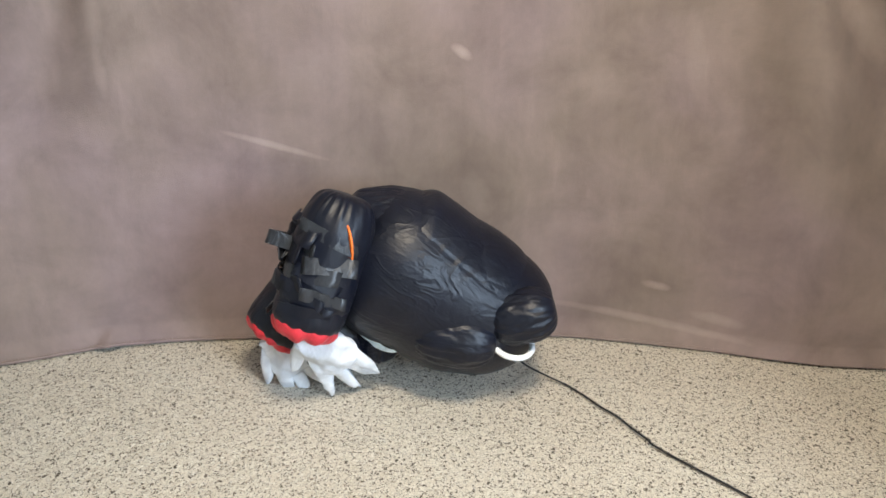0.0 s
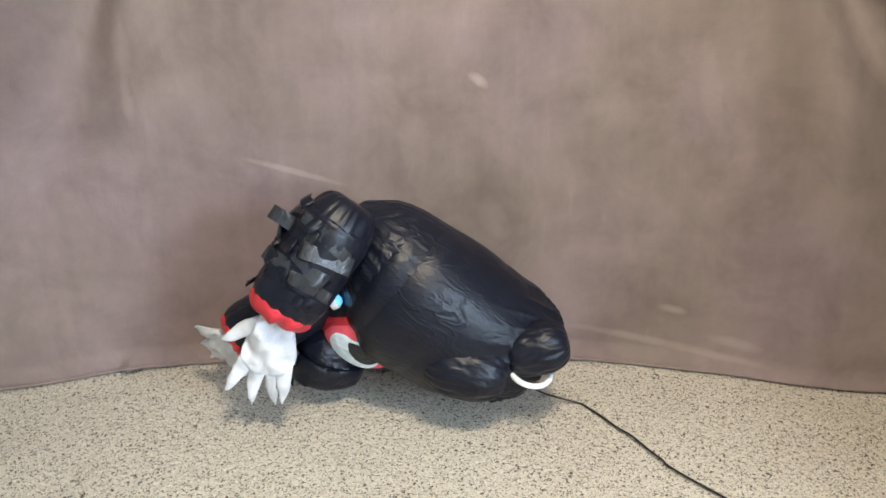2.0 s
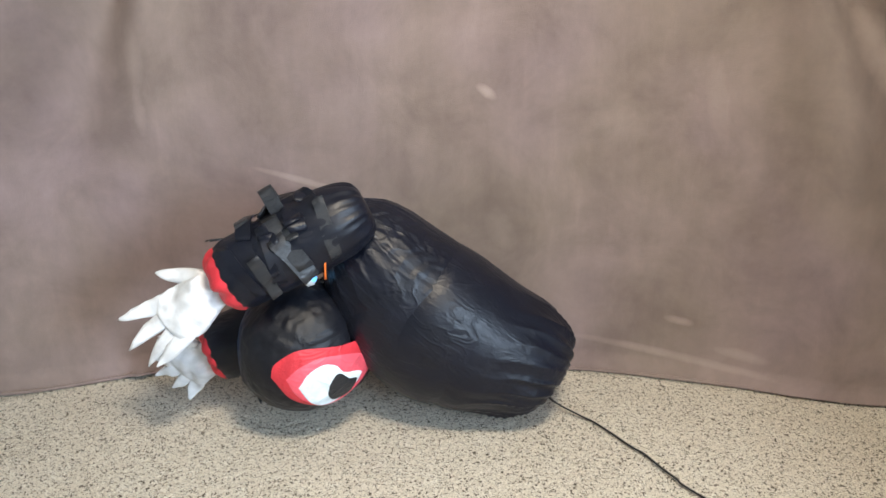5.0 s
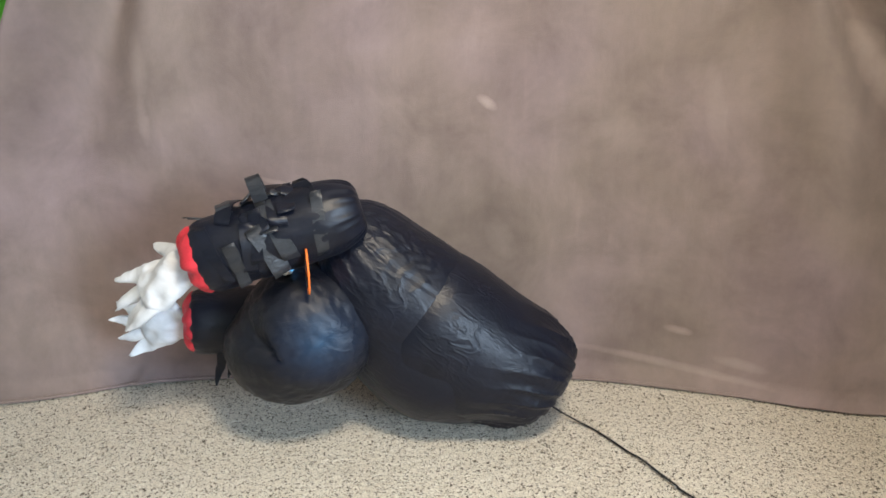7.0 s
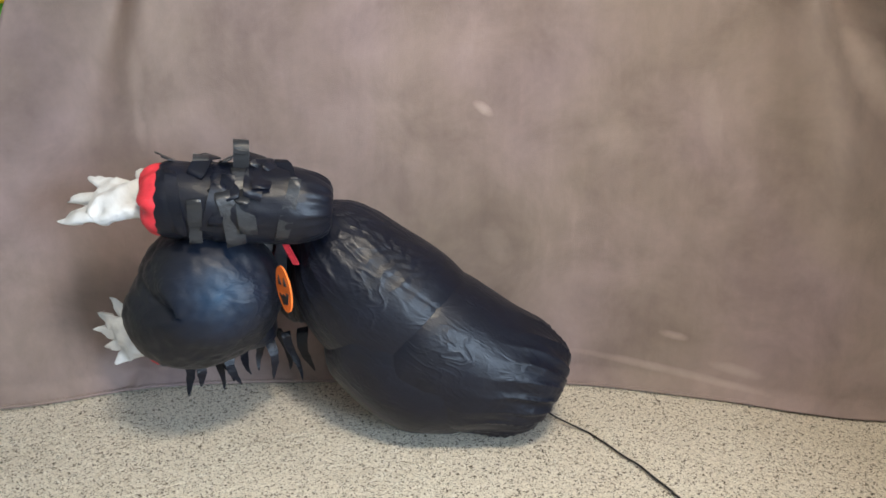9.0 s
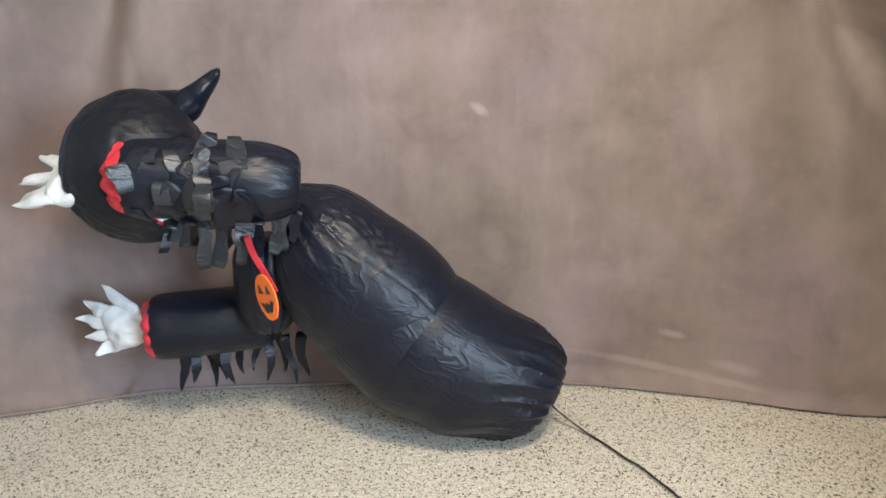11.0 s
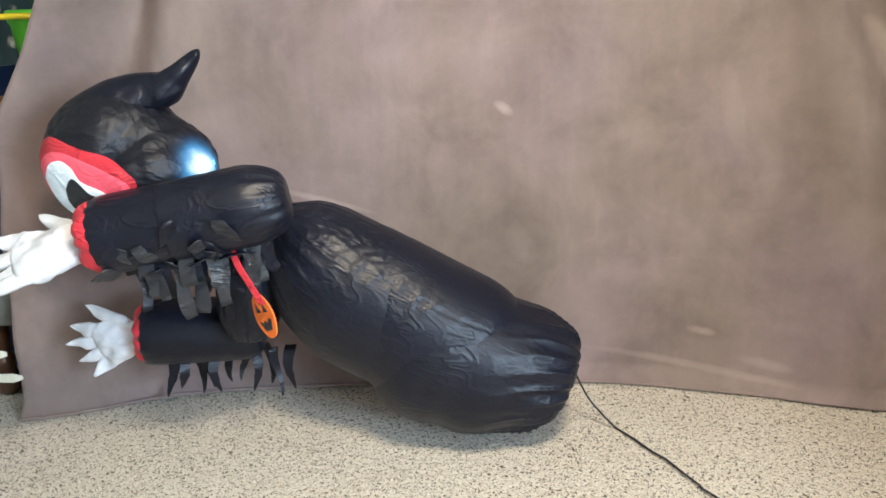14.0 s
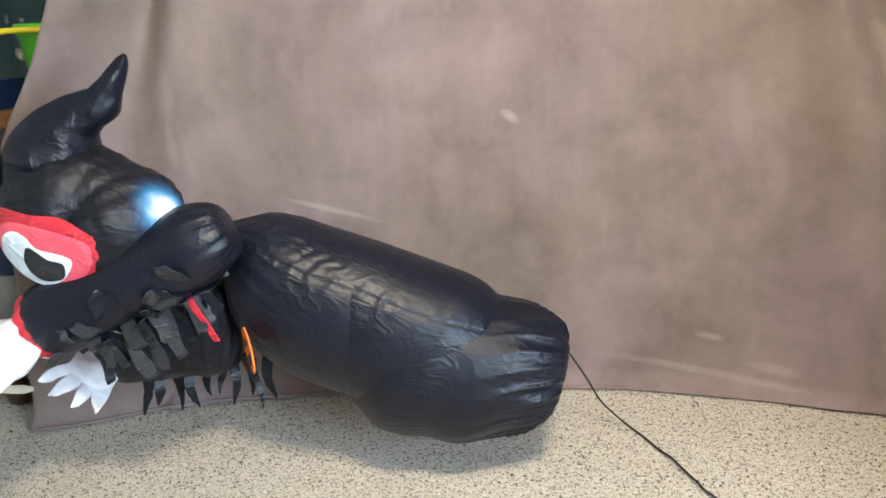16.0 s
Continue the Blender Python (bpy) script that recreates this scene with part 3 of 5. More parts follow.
        wd, lift = rng.uniform(0.026, 0.040), rng.uniform(0.000, 0.003)
        pts = []
        for k in range(9):
            a = radians(a0 + (a1 - a0) * k / 8)
            r = 0.0835 + lift * (1 + math.sin(k * 1.1 + i)) + 0.020 * max(0.0, abs(k - 4) / 4 - 0.5) * (1 + math.sin(i * 2.3 + k))
            pts.append((x + 0.030 * (k / 8 - 0.5) * math.sin(i * 2.1), r * math.cos(a), r * math.sin(a)))
        bm = bmesh.new()
        ribbon(bm, pts, [wd * (0.95 + 0.08 * math.sin(k * 0.8 + i)) for k in range(9)], (1, 0.25 * math.sin(i * 1.3), 0.25 * math.cos(i * 2.9)))
        part("strap", bm, M_STRIP if i % 2 else M_BLACK, sl if on_cuff else parts["shoulder"])
    # ragged flaps sewn on by one end and standing off
    for i in range(16):
        low = i < 9
        x = 0.015 + 0.175 * i / 8 if low else 0.09 + 0.13 * (i - 9) / 6
        x += rng.uniform(-0.012, 0.012)
        a = radians(rng.uniform(35, 150))
        ln, wd = rng.uniform(0.045, 0.080), rng.uniform(0.028, 0.046)
        rise = rng.uniform(0.04, 0.32)
        turn = rng.choice((-1, 1)) * rng.uniform(0.6, 1.0)
        skew, fold = rng.uniform(-0.5, 0.5), rng.uniform(0.3, 0.9)
        pts = []
        for k in range(7):
            f = k / 6
            aa = a + turn * f * ln / 0.085
            r = 0.084 + ln * rise * f + 0.010 * math.sin(f * 5.0 + i) * f * fold
            pts.append((x + skew * ln * f, r * math.cos(aa), r * math.sin(aa)))
        bm = bmesh.new()
        ribbon(bm, pts, [wd * (0.92 + 0.12 * math.sin(k * 1.3 + i)) for k in range(6)] + [wd * rng.uniform(0.5, 1.0)], (1, 0.5 * math.sin(i * 1.9), 0.5 * math.cos(i * 2.3)))
        part("strap", bm, M_STRIP if i % 3 else M_BLACK, sl if low else parts["shoulder"])
    # two loops standing up from it
    for x, h in ((0.06, 0.05), (0.14, 0.016)):
        bm = bmesh.new()
        ribbon(bm, smooth_curve([(x, 0.02, 0.075), (x, 0.024, 0.08 + h), (x + 0.004, -0.01, 0.082 + h), (x, -0.018, 0.075)], 14), [0.032] * 14, (1, 0, 0))
        part("strap", bm, M_STRIP, sl)
    # fringe hanging under it
    bm = bmesh.new()
    ribbon(bm, [(0.02 + 0.034 * k, 0.0, -0.080 + 0.003 * math.sin(k * 2)) for k in range(10)], [0.018] * 10, (0, 0.3, 1))
    band = part("fringe_band", bm, M_BLACK, fig)
    parts["fringe"] = band
    for i in range(13):
        x = 0.03 + 0.27 * i / 12 + rng.uniform(-0.008, 0.008)
        ln, wd = rng.uniform(0.07, 0.14), rng.uniform(0.024, 0.042)
        ph, sway = rng.uniform(0, 6), rng.uniform(0.003, 0.008)
        pts = [(x + 0.006 * math.sin(k * 0.4 + ph) + 0.01 * k / 8, (i % 3) * 0.008 + sway * math.sin(k * 0.6 + ph), -0.070 - ln * k / 8) for k in range(9)]
        bm = bmesh.new()
        ribbon(bm, pts, [wd * (0.9 + 0.15 * math.sin(k + i)) for k in range(8)] + [wd * rng.choice((0.3, 0.8))], (1, 0.35 * math.sin(i * 1.7), 0.15 * math.sin(i * 2.9)))
        part("strip", bm, M_STRIP if i % 3 else M_BLACK, band)

    # back sleeve, with longer ragged fringe
    sb = part("sleeve", wrinkled(dome_profile(0.30, 0.084, 0.55, 0.86, 44, 0.06, 0.03), 72, 1.2, 14.0, (0.05, 0.02), 0.035), M_BLACK, fig)
    parts["sleeve_back"] = sb
    cuff = part("cuff", cuff_mesh(0.0765, 0.026, 2.0), M_RED, sb, "gathered red cuff lining")
    cuff.location = (0.292, 0, 0)
    for i in range(11):
        x = -0.06 + 0.30 * i / 10 + rng.uniform(-0.01, 0.01)
        ln, wd = rng.uniform(0.08, 0.13), rng.uniform(0.022, 0.038)
        pts = [(x + 0.010 * math.sin(k / 2 + i), 0.012 * math.sin(k / 1.7 + i * 2), -0.055 - (ln + 0.02) * k / 8) for k in range(9)]
        bm = bmesh.new()
        ribbon(bm, pts, [wd * f for f in (1.0, 1.05, 0.95, 0.9, 0.7, 0.75, 0.5, 0.35, 0.08)], (1, 0.5 * math.sin(i * 2.3), 0))
        st = part("strip", bm, M_BLACK, sb)
        st.rotation_euler = (radians(rng.uniform(-22, 22)), 0, 0)

    parts["glove_front"] = part("glove", glove_mesh(0.28, 9, 1.0), M_WHITE, fig, "limp white cloth glove")
    parts["glove_back"] = part("glove", glove_mesh(0.20, 15, 2.0), M_WHITE, fig, "limp white cloth glove")

    # hood
    bm = bmesh.new()
    nu, nv = 144, 96
    rings = []
    for j in range(1, nv):
        th = math.pi * j / nv
        ring = []
        for i in range(nu):
            ph = 2 * math.pi * i / nu
            d = Vector((math.sin(th) * math.cos(ph), math.sin(th) * math.sin(ph), math.cos(th)))
            calm = 0.0 if d.y < 0.25 and d.x < 0.45 and d.z < 0.45 else 1.0
            k = 1 + 0.03 * fbm(d.x * 2, d.y * 2, d.z * 2, 3) * calm + 0.012 * ridge(fbm(d.x * 6, d.y * 6 + d.x * 3, d.z * 4, 3) * 2) - 0.012
            back = max(0.0, d.x) * max(0.0, -d.z + 0.25)
            k *= 1 + 0.12 * back
            lift = math.degrees(math.atan2(d.z, d.x))
            k *= 1 - 0.17 * math.exp(-((lift - 48) / 30) ** 2) + 0.03 * math.exp(-((lift - 115) / 30) ** 2) * calm
            k -= 0.02 * abs(math.sin(lift * 0.16 + 3 * d.y)) ** 3 * math.exp(-((lift - 40) / 35) ** 2)
            ring.append(bm.verts.new((d.x * HEAD_A * k, d.y * HEAD_B * k, d.z * HEAD_C * k)))
        rings.append(ring)
    for p, q in zip(rings, rings[1:]):
        for i in range(nu):
            bm.faces.new((p[i], p[(i + 1) % nu], q[(i + 1) % nu], q[i]))
    bm.faces.new(rings[0])
    bm.faces.new(rings[-1])
    hood = part("hood", bm, M_HOOD_GLOW, fig)
    parts["hood"] = hood
    u = 1 / 840
    red = [(-156, 5), (-146, 30), (-118, 47), (-90, 46), (-40, 30), (8, 16), (36, -12), (52, -45), (20, -90), (-50, -110), (-100, -85), (-140, -45)]
    pink = [(-140, 0), (-118, 18), (-80, 24), (-30, 8), (10, -14), (36, -40), (15, -80), (-50, -104), (-98, -80), (-130, -40)]
    eye = [(-126, -22), (-108, 2), (-80, 10), (-58, -2), (-44, -24), (-10, -42), (0, -58), (-30, -84), (-76, -92), (-108, -66)]
    pupil = [(-76, -36), (-62, -20), (-50, -24), (-34, -44), (-14, -58), (-30, -82), (-64, -80), (-78, -60)]
    red, pink, eye, pupil = ([(x + 12, z + 12) for x, z in q] for q in (red, pink, eye, pupil))
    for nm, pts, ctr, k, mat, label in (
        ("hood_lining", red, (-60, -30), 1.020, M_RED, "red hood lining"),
        ("face_panel", pink, (-60, -30), 1.034, M_PINK, "pink face panel with a painted-in glow"),
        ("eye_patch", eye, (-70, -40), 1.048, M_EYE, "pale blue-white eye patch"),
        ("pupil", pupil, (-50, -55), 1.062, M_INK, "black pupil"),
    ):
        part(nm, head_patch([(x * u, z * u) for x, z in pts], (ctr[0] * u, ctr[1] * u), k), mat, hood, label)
    # painted glow: emission spots as if a lamp in the neck lit the cloth
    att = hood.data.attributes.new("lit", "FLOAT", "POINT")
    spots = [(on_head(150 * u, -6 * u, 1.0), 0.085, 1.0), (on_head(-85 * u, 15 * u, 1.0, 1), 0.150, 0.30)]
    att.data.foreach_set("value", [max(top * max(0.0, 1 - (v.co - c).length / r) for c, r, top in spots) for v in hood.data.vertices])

    # added puck whose glowing cap stands for lamp-lit cloth at the neck
    bm = bmesh.new()
    lathe_x(bm, [(-0.016, 0.012), (-0.014, 0.017), (0.0, 0.019), (0.003, 0.016)], 24)
    parts["lamp"] = part("neck_glow", bm, M_PLASTIC, fig, "white holder added behind the neck glow spot")
    bm = bmesh.new()
    lathe_x(bm, [(0.001, 0.015), (0.006, 0.0145), (0.011, 0.011), (0.014, 0.005), (0.0145, 0.001)], 24)
    part("glow_spot", bm, M_NECK_GLOW, parts["lamp"], "blue-white glow spot standing for lamp-lit neck cloth")

    # hood tip: a bent cone from the crown at the origin
    bm = bmesh.new()
    spine = [(-0.073, 0, -0.108, 0.092), (-0.065, 0, -0.063, 0.104), (-0.054, 0, -0.028, 0.096), (-0.024, 0, 0.008, 0.076), (0.014, 0, 0.034, 0.054), (0.051, 0, 0.045, 0.042), (0.079, 0, 0.052, 0.037), (0.106, 0, 0.075, 0.027), (0.133, 0, 0.101, 0.018), (0.152, 0, 0.121, 0.011), (0.159, 0, 0.130, 0.003)]
    pts = smooth_curve([q[:3] for q in spine], 43)
    rad = [v.x for v in smooth_curve([(q[3], 0, 0) for q in spine], 43)]
    tube(bm, pts, rad, 40)
    for v in bm.verts:
        v.co += Vector((0, 1, 0)) * 0.010 * fbm(v.co.x * 22, v.co.y * 22, v.co.z * 22, 3) + v.normal * 0.006 * fbm(v.co.x * 30, 4, v.co.z * 30, 3)
    parts["tip"] = part("hood_tip", bm, M_BLACK, fig)

    # lantern badge
    bm = bmesh.new()
    n = 48
    for y in (-0.002, 0.002):
        bm.faces.new([bm.verts.new((0.032 * math.cos(2 * math.pi * i / n) * (1 + 0.05 * abs(math.cos(4 * math.pi * i / n))), y, 0.052 * math.sin(2 * math.pi * i / n))) for i in range(n)])
    bm.verts.ensure_lookup_table()
    for i in range(n):
        bm.faces.new((bm.verts[i], bm.verts[(i + 1) % n], bm.verts[n + (i + 1) % n], bm.verts[n + i]))
    badge = part("lantern_badge", bm, M_ORANGE, fig, "orange carved-lantern felt badge", smooth=False)
    parts["badge"] = badge
    for tri in ([(-0.018, 0.012), (-0.004, 0.010), (-0.012, 0.032)], [(0.006, 0.008), (0.020, 0.006), (0.012, 0.026)], [(-0.022, -0.008), (-0.008, -0.016), (-0.004, -0.010), (0.006, -0.018), (0.012, -0.008), (0.022, -0.012), (0.010, -0.034), (-0.010, -0.034)]):
        bm = bmesh.new()
        front = [bm.verts.new((x, -0.0036, z)) for x, z in tri]
        back = [bm.verts.new((x, -0.001, z)) for x, z in tri]
        bm.faces.new(front)
        bm.faces.new(back)
        for i in range(len(tri)):
            bm.faces.new((front[i], front[(i + 1) % len(tri)], back[(i + 1) % len(tri)], back[i]))
        part("cutout", bm, M_INK, badge, "black printed cutout", smooth=False)
    # slack robe front between the sleeves
    bm = wrinkled(dome_profile(0.25, 0.078, 0.4, 0.25, 40, 0.07, 0.10), 72, 2.0, 21.0, (0.06, 0.08), 0.20)
    parts["robe"] = part("robe_front", bm, M_BLACK, fig)
    # red edging of the robe's opening
    bm = bmesh.new()
    ribbon(bm, smooth_curve([(0, 0, 0.07), (0.012, -0.004, 0.03), (0.03, -0.002, -0.01), (0.05, 0.004, -0.06)], 16), [0.014] * 16, (1, -0.2, 0.2), 0.002)
    parts["edging"] = part("robe_edging", bm, M_RED, fig, "red robe edging")
    return parts


def build_cord():
    cord = new("power_cord")
    tagged(cord, "thin black power cord trailing over the carpet", "cord")
    bm = bmesh.new()
    tube(bm, smooth_curve([(0.000, 0.000, 0), (0.066, 0.004, 0), (0.126, 0.004, 0), (0.168, 0.009, 0), (0.225, 0.004, 0), (0.274, 0.002, 0), (0.324, 0.000, 0), (0.62, 0.04, 0), (0.95, 0.0, 0)], 90), 0.0026, 8)
    a = part("cord_run", bm, M_CORD, cord)
    bm = bmesh.new()
    tube(bm, smooth_curve([(0, 0, 0), (0.05, 0.0, -0.008), (0.11, 0.004, -0.012), (0.18, 0.0, -0.004), (0.27, 0, 0.004), (0.37, 0, 0.004)], 40), 0.0026, 8)
    b = part("cord_lead", bm, M_CORD, cord)
    return {"cord_run": a, "cord_lead": b}


def build_side():
    """What stands beside the blanket: a table with things on it before a floral curtain."""
    tx, ty = -1.42, 1.72
    table = new("table")
    table.location = (tx, ty, 0)
    tagged(table, "wooden table with turned dark legs standing behind the blanket", "table")
    bm = bmesh.new()
    prof = [(0.012, 0.0), (0.0, 0.008), (-0.004, 0.020), (0.0, 0.034), (0.010, 0.040)]
    box(bm, -1.0, 0.16, 0.012, 0.50, 0.826, 0.866)
    for (y0, z0), (y1, z1) in zip(prof, prof[1:]):
        v = [bm.verts.new(p) for p in ((-1.0, y0, 0.826 + z0), (0.16, y0, 0.826 + z0), (0.16, y1, 0.826 + z1), (-1.0, y1, 0.826 + z1))]
        bm.faces.new(v)
    part("tabletop", bm, M_WOOD, table, "honey-brown wooden top", smooth=False)
    bm = bmesh.new()
    box(bm, -0.95, 0.14, 0.04, 0.06, 0.75, 0.8255)
    part("apron", bm, M_DARKWOOD, table, smooth=False)
    for lx, ly in ((-0.02, 0.06), (-0.9, 0.06), (-0.02, 0.44), (-0.9, 0.44)):
        bm = bmesh.new()
        prof = [(0.0, 0.022), (0.012, 0.034), (0.05, 0.036), (0.08, 0.024), (0.095, 0.034), (0.115, 0.034), (0.13, 0.022), (0.15, 0.028), (0.22, 0.038), (0.34, 0.030), (0.44, 0.022), (0.46, 0.034), (0.48, 0.022), (0.52, 0.034), (0.70, 0.034), (0.825, 0.034)]
        lathe_x(bm, prof, 24)
        leg = part("leg", bm, M_DARKWOOD, table, "dark turned leg")
        leg.matrix_local = pose(lx, ly, 0, 0, -90, 0)
    # curtain behind
    bm = bmesh.new()
    cols = []
    for i in range(120):
        x = -2.5 + 1.8 * i / 119
        y = 2.33 + 0.02 * math.sin(x * 26) + 0.008 * math.sin(x * 61)
        cols.append([bm.verts.new((x, y + d, z)) for d in (0, 0.004) for z in (0.25, 2.2)])
    for a, b in zip(cols, cols[1:]):
        bm.faces.new((a[0], b[0], b[1], a[1]))
        bm.faces.new((a[2], a[3], b[3], b[2]))
    tagged(part("curtain", bm, M_FLORAL), "dark teal curtain printed with cream flowers", "curtain", kind="structure")
    # pail with its strap
    pail = new("pail")
    pail.location = (-1.172, 1.86, 0.867)
    tagged(pail, "bright green plastic pail with a yellow strap on the table", "pail")
    bm = bmesh.new()
    prof = [(0.0, 0.050), (0.003, 0.053), (0.18, 0.070), (0.185, 0.075), (0.213, 0.077), (0.215, 0.073), (0.18, 0.066), (0.01, 0.050)]
    lathe_x(bm, prof, 40)
    body = part("pail_body", bm, M_GREEN, pail)
    body.matrix_local = pose(0, 0, 0, 0, -90, 0)
    bm = bmesh.new()
    tube(bm, smooth_curve([(0.06, -0.06, 0.196), (0.0, -0.088, 0.199), (-0.08, -0.10, 0.196), (-0.18, -0.10, 0.184), (-0.30, -0.09, 0.168)], 30), 0.0075, 8)
    part("strap", bm, M_YELLOW, pail, "yellow strap")
    crate = new("storage_crate")
    crate.location = (-1.42, 1.82, 0.867)
    tagged(crate, "small blue plastic crate with ribbed sides on the table", "crate")
    bm = bmesh.new()
    box(bm, -0.12, 0.12, -0.1, 0.1, 0, 0.075)
    part("crate_body", bm, M_BLUE, crate, smooth=False)
    for i in range(8):
        bm = bmesh.new()
        box(bm, -0.118 + i * 0.032, -0.104 + i * 0.032, -0.106, -0.1002, 0.004, 0.082)
        part("rib", bm, M_BLUE, crate, smooth=False)
    for i, (x, z1, mat) in enumerate(((-1.40, 0.62, M_BLUE),)):
        bm = bmesh.new()
        box(bm, x - 0.30, x + 0.20, 1.93, 2.2, 0.0, z1)
        bmesh.ops.bevel(bm, geom=list(bm.edges), offset=0.015, segments=3, affect="EDGES")
        tagged(part("storage_tub", bm, mat), "dark blue plastic tub under the table", "tub")
    bm = bmesh.new()
    box(bm, -1.75, -1.30, 1.733, 1.741, 0.235, 0.42)
    bmesh.ops.bevel(bm, geom=list(bm.edges), offset=0.003, segments=2, affect="EDGES")
    board = tagged(part("grey_board", bm, M_GREY), "grey board taped between the table legs", "board")
    for z, x1 in ((0.222, -1.278), (0.152, -1.25)):
        bm = bmesh.new()
        pts = [(-1.62 + (x1 + 1.62) * i / 14, 1.585 + 0.002 * math.sin(i), z - 0.004 * math.sin(i * 0.6)) for i in range(15)]
        ribbon(bm, pts, [0.024] * 13 + [0.026, 0.012], (0, 0.02, 1), 0.0012)
        tagged(part("tape_strip", bm, M_TAPE), "strip of cream masking tape stuck to the blanket edge", "tape", group="masking tape strips")


build_room()
build_blanket()
build_side()
PARTS = build_figure()
PARTS.update(build_cord())


def motions():
    walk(PARTS["lower"], [
        (0.00, pose(0.1968, 1.5650, 0.1503, 0.00, -34.10, 180.00)),
        (1.00, pose(0.1806, 1.5646, 0.1240, 0.00, -39.14, 180.00)),
        (2.00, pose(0.1904, 1.5642, 0.1214, 0.00, -36.55, 180.00)),
        (3.00, pose(0.1938, 1.5638, 0.1168, 0.00, -35.37, 180.00)),
        (4.00, pose(0.2020, 1.5635, 0.1099, 0.00, -35.01, 180.00)),
        (6.50, pose(0.2105, 1.5625, 0.1058, 0.00, -35.78, 180.00)),
        (8.00, pose(0.2134, 1.5619, 0.0972, 0.00, -33.67, 180.00)),
        (9.00, pose(0.2137, 1.5615, 0.1014, 0.00, -31.73, 180.00)),
        (9.70, pose(0.2017, 1.5613, 0.1014, 0.00, -31.73, 180.00)),
        (11.80, pose(0.2188, 1.5605, 0.0896, 0.00, -30.86, 180.00)),
        (12.00, pose(0.2261, 1.5604, 0.0964, 0.00, -27.85, 180.00)),
        (13.00, pose(0.2096, 1.5600, 0.1126, 0.00, -23.96, 180.00)),
        (14.00, pose(0.1829, 1.5480, 0.1394, 0.00, -22.96, 180.00)),
        (15.00, pose(0.1644, 1.4950, 0.1931, 0.00, -20.55, 180.00)),
        (15.50, pose(0.1595, 1.4700, 0.2248, 0.00, -17.70, 180.00)),
        (16.00, pose(0.1358, 1.4650, 0.2225, 0.00, -15.51, 180.00)),
    ])
    walk(PARTS["middle"], [
        (0.00, pose(0.2118, 1.5670, 0.1271, 0.00, -35.93, 180.00)),
        (1.00, pose(0.1719, 1.5666, 0.1426, 0.00, -33.80, 180.00)),
        (2.00, pose(0.1483, 1.5662, 0.1597, 0.00, -31.98, 180.00)),
        (3.00, pose(0.1298, 1.5658, 0.1614, 0.00, -32.26, 180.00)),
        (4.00, pose(0.1136, 1.5655, 0.1573, 0.00, -32.47, 180.00)),
        (6.50, pose(0.1068, 1.5645, 0.1143, 0.00, -34.53, 180.00)),
        (8.00, pose(0.0909, 1.5639, 0.1065, 0.00, -33.62, 180.00)),
        (9.00, pose(0.0896, 1.5635, 0.1051, 0.00, -30.64, 180.00)),
        (9.70, pose(0.0756, 1.5633, 0.1091, 0.00, -31.22, 180.00)),
        (11.80, pose(0.0722, 1.5625, 0.1742, 0.00, -34.87, 180.00)),
        (12.00, pose(0.0717, 1.5624, 0.1755, 0.00, -31.86, 180.00)),
        (13.00, pose(0.0644, 1.5620, 0.1735, 0.00, -27.97, 180.00)),
        (14.00, pose(0.0460, 1.5500, 0.2026, 0.00, -27.20, 180.00)),
        (15.00, pose(0.0359, 1.4970, 0.2585, 0.00, -25.14, 180.00)),
        (15.50, pose(0.0273, 1.4720, 0.2898, 0.00, -22.39, 180.00)),
        (16.00, pose(-0.0115, 1.4670, 0.2817, 0.00, -19.87, 180.00)),
    ])
    walk(PARTS["upper"], [
        (0.00, pose(0.2100, 1.5690, 0.1800, 0.00, -26.45, 180.00)),
        (1.00, pose(0.1748, 1.5686, 0.1797, 0.00, -29.96, 180.00)),
        (2.00, pose(0.1396, 1.5682, 0.1716, 0.00, -32.84, 180.00)),
        (3.00, pose(0.1119, 1.5678, 0.1663, 0.00, -34.94, 180.00)),
        (4.00, pose(0.0876, 1.5675, 0.1696, 0.00, -36.12, 180.00)),
        (6.50, pose(0.0513, 1.5665, 0.2111, 0.00, -34.83, 180.00)),
        (8.00, pose(0.0255, 1.5659, 0.2133, 0.00, -34.53, 180.00)),
        (9.00, pose(0.0103, 1.5655, 0.2313, 0.00, -33.67, 180.00)),
        (9.70, pose(-0.0157, 1.5653, 0.2393, 0.00, -35.39, 180.00)),
        (11.80, pose(-0.0650, 1.5645, 0.2724, 0.00, -35.73, 180.00)),
        (12.00, pose(-0.0740, 1.5644, 0.2686, 0.00, -32.72, 180.00)),
        (13.00, pose(-0.0731, 1.5640, 0.2489, 0.00, -28.83, 180.00)),
        (14.00, pose(-0.0870, 1.5520, 0.2734, 0.00, -28.06, 180.00)),
        (15.00, pose(-0.0937, 1.4990, 0.3217, 0.00, -26.00, 180.00)),
        (15.50, pose(-0.1078, 1.4740, 0.3477, 0.00, -23.25, 180.00)),
        (16.00, pose(-0.1600, 1.4690, 0.3376, 0.00, -20.73, 180.00)),
    ])
